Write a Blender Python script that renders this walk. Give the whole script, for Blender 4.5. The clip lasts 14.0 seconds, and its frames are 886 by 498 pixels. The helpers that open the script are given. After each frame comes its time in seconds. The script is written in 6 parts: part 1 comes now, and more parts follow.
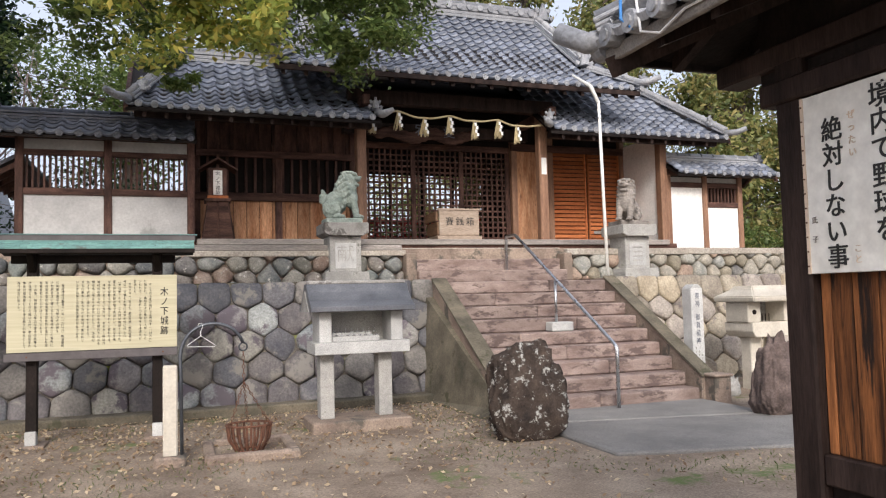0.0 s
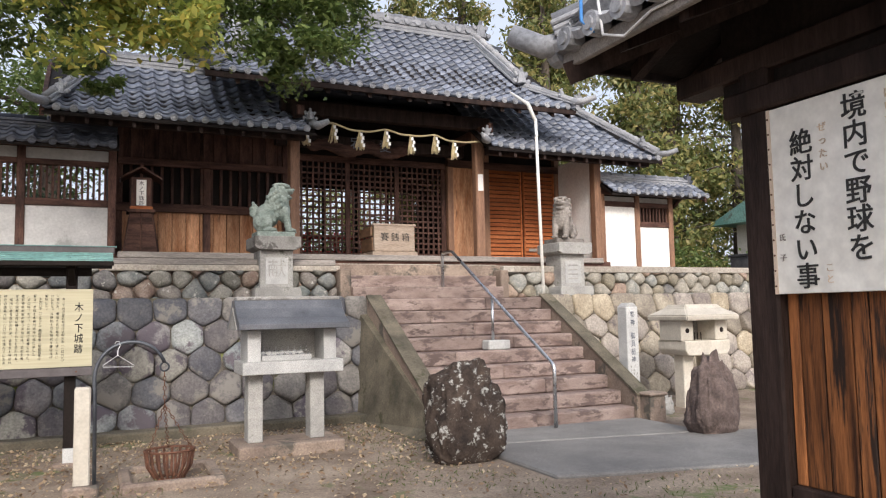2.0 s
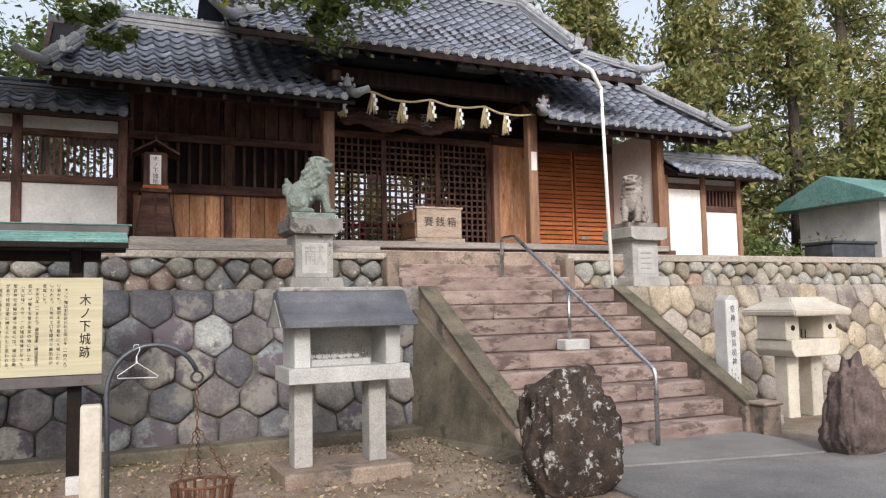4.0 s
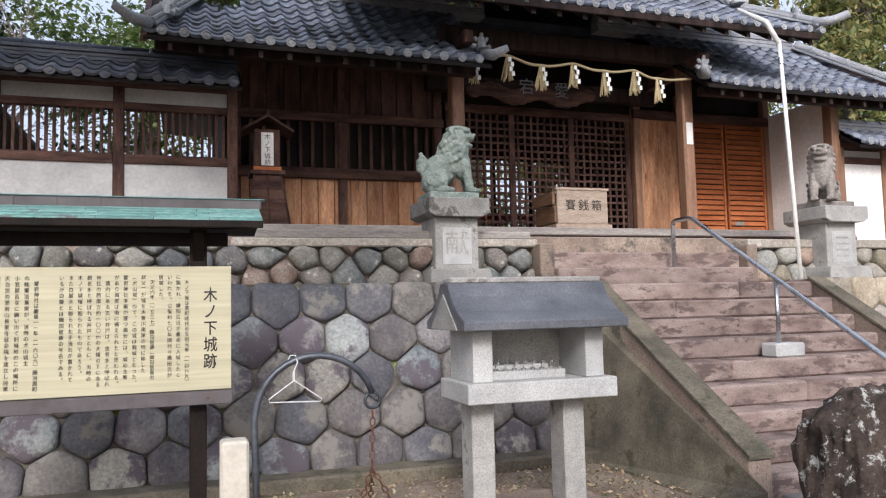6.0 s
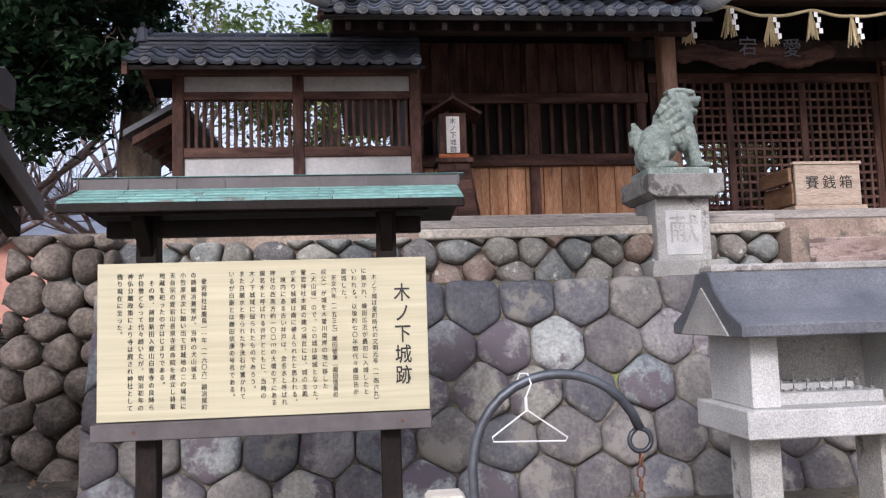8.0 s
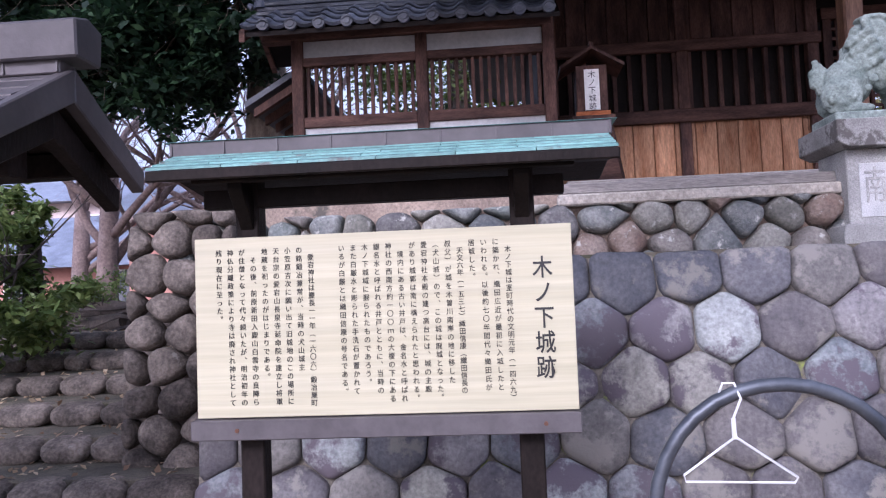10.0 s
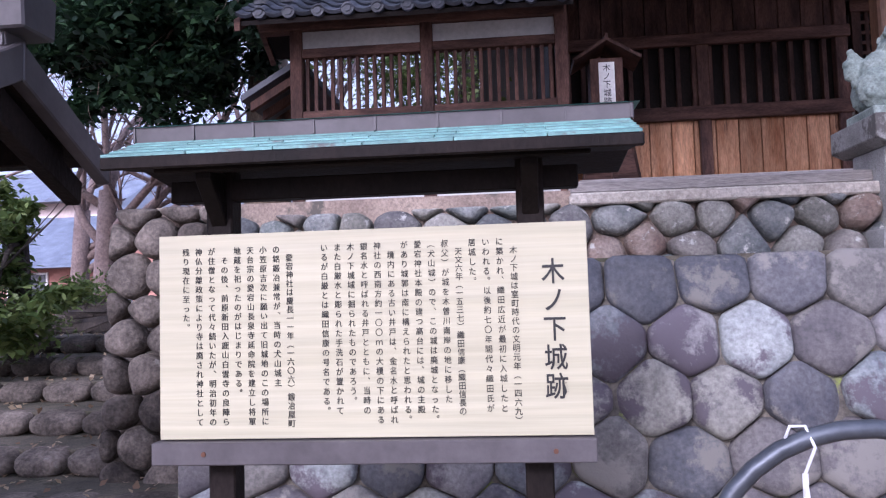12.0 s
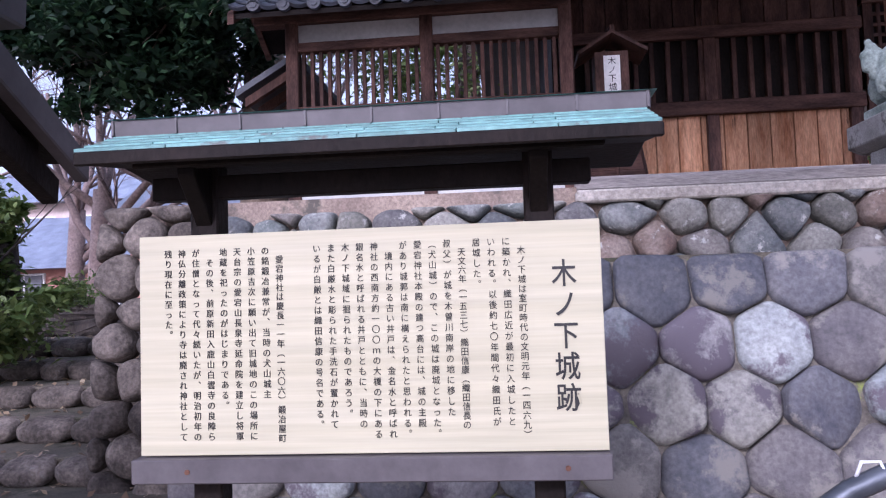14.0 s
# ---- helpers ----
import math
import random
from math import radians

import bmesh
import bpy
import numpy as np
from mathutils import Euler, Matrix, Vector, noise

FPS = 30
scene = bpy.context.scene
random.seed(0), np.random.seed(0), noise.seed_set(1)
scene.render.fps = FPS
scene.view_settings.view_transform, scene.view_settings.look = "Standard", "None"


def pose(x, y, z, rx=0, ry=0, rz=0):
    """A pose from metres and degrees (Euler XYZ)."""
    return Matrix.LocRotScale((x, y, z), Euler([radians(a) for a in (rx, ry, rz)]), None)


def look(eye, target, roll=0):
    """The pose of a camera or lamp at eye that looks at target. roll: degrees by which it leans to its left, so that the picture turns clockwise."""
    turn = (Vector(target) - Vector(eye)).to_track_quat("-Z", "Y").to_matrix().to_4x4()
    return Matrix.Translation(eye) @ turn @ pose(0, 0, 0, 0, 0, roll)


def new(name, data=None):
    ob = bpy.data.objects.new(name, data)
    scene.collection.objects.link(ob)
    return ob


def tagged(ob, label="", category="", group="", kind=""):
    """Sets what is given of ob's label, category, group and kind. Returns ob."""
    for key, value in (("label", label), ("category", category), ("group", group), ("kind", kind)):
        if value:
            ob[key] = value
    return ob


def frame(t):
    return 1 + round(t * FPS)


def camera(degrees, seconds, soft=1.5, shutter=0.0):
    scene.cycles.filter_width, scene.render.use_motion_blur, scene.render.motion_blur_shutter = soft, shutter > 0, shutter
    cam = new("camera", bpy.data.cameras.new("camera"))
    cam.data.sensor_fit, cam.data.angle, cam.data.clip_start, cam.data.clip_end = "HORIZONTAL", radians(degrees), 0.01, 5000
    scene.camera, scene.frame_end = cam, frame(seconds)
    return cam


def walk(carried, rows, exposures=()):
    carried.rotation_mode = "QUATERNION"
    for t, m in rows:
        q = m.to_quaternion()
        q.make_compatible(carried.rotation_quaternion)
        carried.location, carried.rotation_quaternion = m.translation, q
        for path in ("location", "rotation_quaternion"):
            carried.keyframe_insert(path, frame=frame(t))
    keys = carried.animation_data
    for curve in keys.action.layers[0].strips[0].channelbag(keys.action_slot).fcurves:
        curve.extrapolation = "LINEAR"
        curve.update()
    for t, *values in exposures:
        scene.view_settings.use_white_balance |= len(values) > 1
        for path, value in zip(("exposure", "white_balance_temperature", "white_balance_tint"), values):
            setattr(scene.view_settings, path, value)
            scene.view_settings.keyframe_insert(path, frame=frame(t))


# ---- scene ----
cam = camera(60.9, 14.0, soft=1.2)
PATH = [
    (0, (0.241, 0.445, 1.383), (0.906, 2.327, 1.507), -1.4),
    (0.5, (0.265, 0.524, 1.392), (0.970, 2.391, 1.526), -1.4),
    (1, (0.264, 0.540, 1.39), (1.017, 2.387, 1.542), -1.4),
    (1.5, (0.258, 0.578, 1.387), (1.058, 2.403, 1.549), -1.3),
    (2, (0.275, 0.674, 1.393), (1.106, 2.485, 1.557), -1.1),
    (4.5, (0.194, 2.788, 1.4), (1.007, 4.609, 1.548), -1.2),
    (5, (0.118, 3.213, 1.376), (0.896, 5.049, 1.527), -1.2),
    (5.5, (0.05, 3.606, 1.419), (0.76, 5.47, 1.564), -1.3),
    (6, (-0.005, 3.965, 1.402), (0.632, 5.855, 1.551), -1.3),
    (6.5, (-0.022, 4.312, 1.4), (0.522, 6.23, 1.555), -1.3),
    (7, (-0.041, 4.61, 1.383), (0.383, 6.558, 1.542), -1.5),
    (7.5, (-0.073, 4.848, 1.383), (0.253, 6.814, 1.548), -1.6),
    (8, (-0.025, 5.065, 1.385), (0.162, 7.049, 1.557), -1.8),
    (8.5, (-0.037, 5.264, 1.37), (-0.02, 7.256, 1.542), -1.9),
    (9, (-0.032, 5.441, 1.382), (-0.125, 7.434, 1.513), -2.0),
    (11.5, (-0.028, 6.007, 1.43), (-0.218, 7.994, 1.54), -2.1),
    (12, (-0.012, 6.098, 1.422), (-0.204, 8.085, 1.546), -1.7),
    (12.5, (-0.008, 6.199, 1.43), (-0.178, 8.188, 1.543), -2.0),
    (13, (0.004, 6.268, 1.435), (-0.178, 8.257, 1.551), -2.1),
    (13.5, (0.006, 6.305, 1.43), (-0.205, 8.291, 1.554), -2.1),
    (14, (-0.036, 6.293, 1.44), (-0.229, 8.28, 1.561), -1.9),
]
EXPOSURES = [(0.0, 0.16, 6250, 13), (5.0, 0.14, 6200, 12), (6.5, 0.16, 5800, 14), (7.5, 0.2, 5900, 15), (9.2, 0.36, 5300, 27), (14.0, 0.37, 5150, 32)]
walk(cam, [(t, look(eye, target, roll)) for t, eye, target, roll in PATH], EXPOSURES)

# ---- light ----
SUN_EL, SUN_AZ = 31.0, 197.0
world = bpy.data.worlds.new("world")
scene.world = world
world.use_nodes = True
wn = world.node_tree
sky = wn.nodes.new("ShaderNodeTexSky")
sky.sky_type, sky.sun_disc = "NISHITA", False
sky.sun_elevation, sky.sun_rotation = radians(SUN_EL), radians(SUN_AZ)
sky.air_density, sky.dust_density, sky.ozone_density = 0.8, 6.0, 1.0
wn.nodes["Background"].inputs[1].default_value = 0.15
haze = wn.nodes.new("ShaderNodeMix")   # thin bright cloud over the whole sky
haze.data_type = "RGBA"
haze.inputs["Factor"].default_value = 0.5
haze.inputs["B"].default_value = (8.0, 8.3, 8.9, 1)
wn.links.new(sky.outputs[0], haze.inputs["A"])
wn.links.new(haze.outputs["Result"], wn.nodes["Background"].inputs[0])
sun = new("sun", bpy.data.lights.new("sun", "SUN"))
sun.data.energy, sun.data.angle, sun.data.color = 2.3, radians(14), (1.0, 0.94, 0.85)
_d = Vector((math.sin(radians(SUN_AZ)) * math.cos(radians(SUN_EL)), math.cos(radians(SUN_AZ)) * math.cos(radians(SUN_EL)), math.sin(radians(SUN_EL))))
sun.matrix_world = look(tuple(_d * 50), (0, 0, 0))


# ---- materials ----
def mat(name, a, b, scale=4.0, fine=60.0, rough=0.7, metal=0.0, bump=0.3, stretch=(1, 1, 1), rand=0.15, spots=None, spot_scale=6.0, spot_amount=0.5, third=None, spec=0.5):
    """Two colours mixed by a coarse and a fine noise, a random shift per object, optional spots and fine relief."""
    m = bpy.data.materials.new(name)
    m.use_nodes = True
    nt = m.node_tree
    n, l = nt.nodes, nt.links
    bs = n["Principled BSDF"]
    geo = n.new("ShaderNodeNewGeometry")
    mp = n.new("ShaderNodeMapping")
    mp.inputs["Scale"].default_value = stretch
    l.new(geo.outputs["Position"], mp.inputs["Vector"])
    oi = n.new("ShaderNodeObjectInfo")
    off = n.new("ShaderNodeVectorMath")
    off.operation = "MULTIPLY_ADD"
    l.new(oi.outputs["Random"], off.inputs[0])
    off.inputs[1].default_value = (7.3, 5.1, 9.7)
    l.new(mp.outputs[0], off.inputs[2])

    def noise_tex(sc, detail, rg=0.6):
        t = n.new("ShaderNodeTexNoise")
        t.inputs["Scale"].default_value, t.inputs["Detail"].default_value, t.inputs["Roughness"].default_value = sc, detail, rg
        l.new(off.outputs[0], t.inputs["Vector"])
        return t

    coarse, fin = noise_tex(scale, 5), noise_tex(fine, 3)
    ramp = n.new("ShaderNodeValToRGB")
    ramp.color_ramp.elements[0].position, ramp.color_ramp.elements[1].position = 0.32, 0.68
    ramp.color_ramp.elements[0].color, ramp.color_ramp.elements[1].color = (*a, 1), (*b, 1)
    l.new(coarse.outputs[0], ramp.inputs[0])
    col = ramp.outputs[0]
    if third:
        hue = n.new("ShaderNodeMix")
        hue.data_type = "RGBA"
        rr = n.new("ShaderNodeValToRGB")
        rr.color_ramp.interpolation = "CONSTANT"
        els = rr.color_ramp.elements
        els[0].color = (*third[0], 1)
        els[1].position, els[1].color = 1.0 / len(third), (*third[1], 1)
        for i, c in enumerate(third[2:]):
            e = els.new((i + 2) / len(third))
            e.color = (*c, 1)
        l.new(oi.outputs["Random"], rr.inputs[0])
        hue.inputs["Factor"].default_value = 0.4
        l.new(col, hue.inputs["A"])
        l.new(rr.outputs[0], hue.inputs["B"])
        col = hue.outputs["Result"]
    fm = n.new("ShaderNodeMix")
    fm.data_type, fm.blend_type = "RGBA", "MULTIPLY"
    fm.inputs["Factor"].default_value = 0.7 if bump > 0.12 else 0.25
    fr = n.new("ShaderNodeValToRGB")
    fr.color_ramp.elements[0].position, fr.color_ramp.elements[1].position = 0.3, 0.7
    fr.color_ramp.elements[0].color, fr.color_ramp.elements[1].color = (0.5, 0.5, 0.5, 1), (1.3, 1.3, 1.3, 1)
    l.new(fin.outputs[0], fr.inputs[0])
    l.new(col, fm.inputs["A"])
    l.new(fr.outputs[0], fm.inputs["B"])
    col = fm.outputs["Result"]
    if spots:
        st = noise_tex(spot_scale, 6, 0.7)
        sr = n.new("ShaderNodeValToRGB")
        sr.color_ramp.elements[0].position, sr.color_ramp.elements[1].position = 1.05 - spot_amount, 1.12 - spot_amount
        l.new(st.outputs[0], sr.inputs[0])
        sm = n.new("ShaderNodeMix")
        sm.data_type = "RGBA"
        l.new(sr.outputs[0], sm.inputs["Factor"])
        l.new(col, sm.inputs["A"])
        sm.inputs["B"].default_value = (*spots, 1)
        col = sm.outputs["Result"]
    hv = n.new("ShaderNodeHueSaturation")
    mr = n.new("ShaderNodeMapRange")
    mr.inputs[3].default_value, mr.inputs[4].default_value = 1 - rand, 1 + rand
    l.new(oi.outputs["Random"], mr.inputs[0])
    l.new(mr.outputs[0], hv.inputs["Value"])
    l.new(col, hv.inputs["Color"])
    l.new(hv.outputs[0], bs.inputs["Base Color"])
    rm = n.new("ShaderNodeMapRange")
    rm.inputs[3].default_value, rm.inputs[4].default_value = max(0.05, rough - 0.15), min(1, rough + 0.15)
    l.new(coarse.outputs[0], rm.inputs[0])
    l.new(rm.outputs[0], bs.inputs["Roughness"])
    bs.inputs["Metallic"].default_value = metal
    bs.inputs["Specular IOR Level"].default_value = spec
    if bump:
        bp = n.new("ShaderNodeBump")
        bp.inputs["Strength"].default_value, bp.inputs["Distance"].default_value = bump, 0.01
        ad = n.new("ShaderNodeMath")
        ad.operation = "ADD"
        l.new(coarse.outputs[0], ad.inputs[0])
        l.new(fin.outputs[0], ad.inputs[1])
        l.new(ad.outputs[0], bp.inputs["Height"])
        l.new(bp.outputs[0], bs.inputs["Normal"])
    return m


def leafmat(name, a, b, c):
    """Leaves: colour varied leaf by leaf, some light let through."""
    m = bpy.data.materials.new(name)
    m.use_nodes = True
    nt = m.node_tree
    n, l = nt.nodes, nt.links
    bs = n["Principled BSDF"]
    geo = n.new("ShaderNodeNewGeometry")
    ramp = n.new("ShaderNodeValToRGB")
    ramp.color_ramp.elements[0].color, ramp.color_ramp.elements[1].color = (*a, 1), (*c, 1)
    e = ramp.color_ramp.elements.new(0.6)
    e.color = (*b, 1)
    l.new(geo.outputs["Random Per Island"], ramp.inputs[0])
    l.new(ramp.outputs[0], bs.inputs["Base Color"])
    bs.inputs["Roughness"].default_value = 0.5
    tr = n.new("ShaderNodeBsdfTranslucent")
    l.new(ramp.outputs[0], tr.inputs["Color"])
    mx = n.new("ShaderNodeMixShader")
    mx.inputs[0].default_value = 0.4
    l.new(bs.outputs[0], mx.inputs[1])
    l.new(tr.outputs[0], mx.inputs[2])
    l.new(mx.outputs[0], n["Material Output"].inputs[0])
    return m


M_DIRT = mat("packed_earth", (0.17, 0.13, 0.10), (0.34, 0.28, 0.22), 1.6, 55, 0.95, bump=1.0, spots=(0.12, 0.15, 0.06), spot_scale=1.3, spot_amount=0.47, spec=0.12)
M_STONE = mat("field_stone", (0.109, 0.106, 0.112), (0.336, 0.330, 0.298), 4.0, 38, 0.72, bump=0.35, rand=0.25, spots=(0.101, 0.084, 0.098), spot_scale=2.6, spot_amount=0.57,
              third=[(0.202, 0.229, 0.270), (0.403, 0.378, 0.307), (0.218, 0.273, 0.298), (0.437, 0.414, 0.335), (0.202, 0.176, 0.195), (0.302, 0.343, 0.344), (0.252, 0.238, 0.223)])
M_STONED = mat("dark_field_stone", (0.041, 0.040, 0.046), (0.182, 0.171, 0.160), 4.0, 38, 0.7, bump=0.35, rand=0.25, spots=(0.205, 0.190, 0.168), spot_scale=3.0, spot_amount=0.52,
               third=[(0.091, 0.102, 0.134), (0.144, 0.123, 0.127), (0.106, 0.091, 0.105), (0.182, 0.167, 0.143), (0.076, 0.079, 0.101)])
# warmer copy of the field stone; the east side's warm light is in it
M_STONEW = mat("warm_lit_field_stone", (0.15, 0.125, 0.105), (0.44, 0.39, 0.31), 3.6, 35, 0.75, bump=0.4, rand=0.25, spots=(0.14, 0.115, 0.11), spot_scale=2.8, spot_amount=0.48,
               third=[(0.34, 0.29, 0.22), (0.46, 0.40, 0.29), (0.24, 0.20, 0.19), (0.50, 0.41, 0.26), (0.30, 0.27, 0.25)])
COBBLES = [(0.12, 0.15, 0.18), (0.30, 0.29, 0.23), (0.24, 0.29, 0.27), (0.11, 0.10, 0.11), (0.30, 0.17, 0.11), (0.40, 0.38, 0.32), (0.20, 0.165, 0.14), (0.14, 0.16, 0.16)]
M_COBBLE = mat("cobble", (0.045, 0.045, 0.045), (0.27, 0.26, 0.23), 7.0, 45, 0.75, bump=0.9, rand=0.35, spots=(0.42, 0.41, 0.37), spot_scale=11, spot_amount=0.46, third=COBBLES)
# warmer cobble for the east, likewise tinted by the warm light there
M_COBBLEW = mat("warm_lit_cobble", (0.10, 0.09, 0.075), (0.42, 0.38, 0.30), 6.0, 45, 0.8, bump=0.9, rand=0.3, spots=(0.50, 0.47, 0.40), spot_scale=9, spot_amount=0.44,
                third=[(0.44, 0.38, 0.26), (0.20, 0.21, 0.22), (0.48, 0.45, 0.38), (0.36, 0.20, 0.14), (0.30, 0.27, 0.22), (0.25, 0.28, 0.28)])
# darker brown stone for the west corner and steps
M_DARKBOULDER = mat("dark_boulder", (0.068, 0.058, 0.050), (0.22, 0.185, 0.155), 5.0, 40, 0.85, bump=0.8, rand=0.35, spots=(0.22, 0.20, 0.175), spot_scale=7, spot_amount=0.42, spec=0.12)
M_MORTAR = mat("mortar", (0.07, 0.062, 0.052), (0.17, 0.15, 0.12), 5, 50, 0.95, spots=(0.20, 0.24, 0.05), spot_scale=3, spot_amount=0.45)
M_STEP = mat("red_granite_steps", (0.165, 0.112, 0.095), (0.35, 0.275, 0.24), 2.6, 70, 0.85, bump=0.5, stretch=(1, 1, 2.5), rand=0.2, spots=(0.115, 0.082, 0.072), spot_scale=3.4, spot_amount=0.53)
M_CONC = mat("weathered_concrete", (0.17, 0.125, 0.10), (0.35, 0.275, 0.215), 2.0, 60, 0.9, bump=0.4, spots=(0.09, 0.08, 0.065), spot_scale=2.2, spot_amount=0.5)
M_MOSS = mat("mossy_concrete", (0.055, 0.05, 0.035), (0.17, 0.145, 0.105), 2.5, 60, 0.95, bump=0.6, spots=(0.055, 0.053, 0.03), spot_scale=4, spot_amount=0.48)
M_SLAB = mat("path_concrete", (0.155, 0.15, 0.145), (0.26, 0.25, 0.235), 1.5, 80, 0.9, bump=0.3)
M_COPING = mat("cement_coping", (0.34, 0.30, 0.25), (0.48, 0.44, 0.38), 2.5, 40, 0.9, bump=0.3)
M_GRANITE = mat("grey_granite", (0.40, 0.40, 0.39), (0.56, 0.56, 0.54), 4, 140, 0.75, bump=0.15, spots=(0.26, 0.25, 0.23), spot_scale=3, spot_amount=0.4)
M_OLDGRAN = mat("weathered_granite", (0.27, 0.265, 0.25), (0.44, 0.43, 0.40), 4, 120, 0.85, bump=0.3, spots=(0.15, 0.15, 0.13), spot_scale=4, spot_amount=0.45)
M_DARKCAP = mat("grimy_granite", (0.19, 0.18, 0.165), (0.38, 0.37, 0.35), 4, 120, 0.85, bump=0.3, spots=(0.12, 0.11, 0.10), spot_scale=4, spot_amount=0.5)
M_PALE = mat("pale_carved_stone", (0.46, 0.42, 0.35), (0.60, 0.56, 0.48), 4, 40, 0.9, bump=0.12, spots=(0.24, 0.21, 0.17), spot_scale=5, spot_amount=0.42)
M_GREENST = mat("verdigris_stone", (0.13, 0.165, 0.145), (0.29, 0.335, 0.30), 7, 60, 0.8, bump=0.4, spots=(0.12, 0.14, 0.12), spot_scale=8, spot_amount=0.42)
M_GREYST = mat("brown_grey_statue_stone", (0.17, 0.15, 0.13), (0.33, 0.30, 0.27), 7, 60, 0.9, bump=0.4, spots=(0.45, 0.43, 0.40), spot_scale=8, spot_amount=0.4)
M_ROCK = mat("lichened_rock", (0.035, 0.028, 0.025), (0.10, 0.075, 0.06), 5, 50, 0.9, bump=0.8, spots=(0.46, 0.46, 0.43), spot_scale=13, spot_amount=0.49, spec=0.12)
M_ROCK2 = mat("red_brown_rock", (0.06, 0.042, 0.037), (0.18, 0.135, 0.118), 6, 40, 0.9, bump=0.8, spots=(0.25, 0.23, 0.21), spot_scale=7, spot_amount=0.38)
M_DWOOD = mat("dark_timber", (0.036, 0.020, 0.017), (0.155, 0.085, 0.066), 2.0, 25, 0.65, stretch=(4, 4, 1), rand=0.2, spec=0.12)
M_DWOODX = mat("dark_timber_level", (0.036, 0.020, 0.017), (0.155, 0.085, 0.066), 2.0, 25, 0.65, stretch=(1, 6, 6), rand=0.2, spec=0.12)
# near black: black timber, and the shade of rooms, gaps and eave undersides
M_BLACK = mat("black_timber_and_shade", (0.008, 0.006, 0.005), (0.022, 0.016, 0.014), 2.0, 30, 0.6, stretch=(2, 2, 1), rand=0.2, spec=0.12)
# orange-brown cedar with its sunlit brightness in the colour
M_ORANGE = mat("sunlit_cedar", (0.30, 0.13, 0.06), (0.54, 0.31, 0.18), 2.2, 18, 0.6, stretch=(5, 5, 0.8), rand=0.25, spots=(0.07, 0.04, 0.028), spot_scale=1.6, spot_amount=0.44, spec=0.12)
M_POST = mat("sunned_pillar", (0.17, 0.085, 0.05), (0.32, 0.18, 0.11), 2.2, 20, 0.65, stretch=(6, 6, 0.6), rand=0.1)
M_SHUT = mat("red_brown_louvre", (0.33, 0.10, 0.035), (0.50, 0.18, 0.07), 2.2, 20, 0.55, stretch=(1, 6, 6), rand=0.2, spec=0.12)
# near-black timber; under the hall eaves it includes their shade
M_GPOST = mat("near_black_timber", (0.014, 0.009, 0.008), (0.05, 0.033, 0.028), 2.0, 25, 0.6, stretch=(5, 5, 0.7), spec=0.12)
M_GATE = mat("streaked_gate_board", (0.022, 0.012, 0.010), (0.40, 0.155, 0.055), 2.2, 26, 0.65, stretch=(9, 9, 0.6), rand=0.3, spots=(0.03, 0.02, 0.016), spot_scale=2.0, spot_amount=0.53, spec=0.12)
M_GREYW = mat("silvered_timber", (0.20, 0.18, 0.165), (0.34, 0.31, 0.28), 2.2, 22, 0.85, stretch=(0.8, 6, 6))
M_OFFER = mat("pale_offering_box_wood", (0.36, 0.27, 0.20), (0.52, 0.42, 0.33), 2.0, 16, 0.7, stretch=(0.8, 5, 7))
M_OFFER2 = mat("brown_offering_box_wood", (0.14, 0.075, 0.04), (0.26, 0.15, 0.085), 2.0, 16, 0.7, stretch=(3, 1, 6))
M_PLASTER = mat("old_white_plaster", (0.40, 0.40, 0.395), (0.56, 0.56, 0.545), 2.0, 30, 0.95, bump=0.1, spots=(0.30, 0.30, 0.285), spot_scale=1.2, spot_amount=0.42)
M_WHITE = mat("white_board", (0.74, 0.73, 0.70), (0.84, 0.83, 0.80), 2.0, 30, 0.8, bump=0.05)
M_SIGN = mat("painted_sign_metal", (0.72, 0.70, 0.64), (0.80, 0.79, 0.74), 2.5, 20, 0.45, bump=0.05, spots=(0.60, 0.50, 0.36), spot_scale=3, spot_amount=0.26)
M_BOARD = mat("fresh_pale_pine", (0.45, 0.415, 0.275), (0.52, 0.485, 0.335), 3, 5, 0.45, bump=0.05, stretch=(0.25, 1, 9), rand=0.02)
M_INK = mat("black_ink", (0.014, 0.013, 0.012), (0.025, 0.024, 0.022), 5, 30, 0.6, bump=0)
M_OLDINK = mat("weathered_ink", (0.10, 0.11, 0.14), (0.17, 0.18, 0.21), 9, 40, 0.8, bump=0)
M_FADED = mat("faded_orange_paint", (0.60, 0.47, 0.35), (0.68, 0.57, 0.45), 5, 30, 0.6, bump=0)
M_COPPER = mat("green_copper", (0.10, 0.24, 0.22), (0.20, 0.37, 0.34), 2.5, 25, 0.55, metal=0.0, bump=0.15, spots=(0.10, 0.11, 0.10), spot_scale=5, spot_amount=0.46)
M_COPBR = mat("brown_copper", (0.055, 0.048, 0.05), (0.11, 0.098, 0.10), 2.5, 25, 0.5, metal=0.2, bump=0.1)
M_TILE = mat("grey_roof_tile", (0.085, 0.10, 0.135), (0.20, 0.225, 0.28), 2.5, 50, 0.42, bump=0.2, rand=0.35)
M_TILEP = mat("pale_roof_tile", (0.22, 0.23, 0.25), (0.36, 0.37, 0.39), 3.5, 50, 0.5, bump=0.2, rand=0.2)
M_TILED = mat("old_dark_tile", (0.03, 0.035, 0.048), (0.08, 0.09, 0.12), 3.0, 50, 0.45, bump=0.25, rand=0.4, spots=(0.12, 0.12, 0.05), spot_scale=4, spot_amount=0.4)
M_IRON = mat("rusty_iron", (0.09, 0.04, 0.025), (0.19, 0.085, 0.05), 9, 60, 0.85, metal=0.2, bump=0.4)
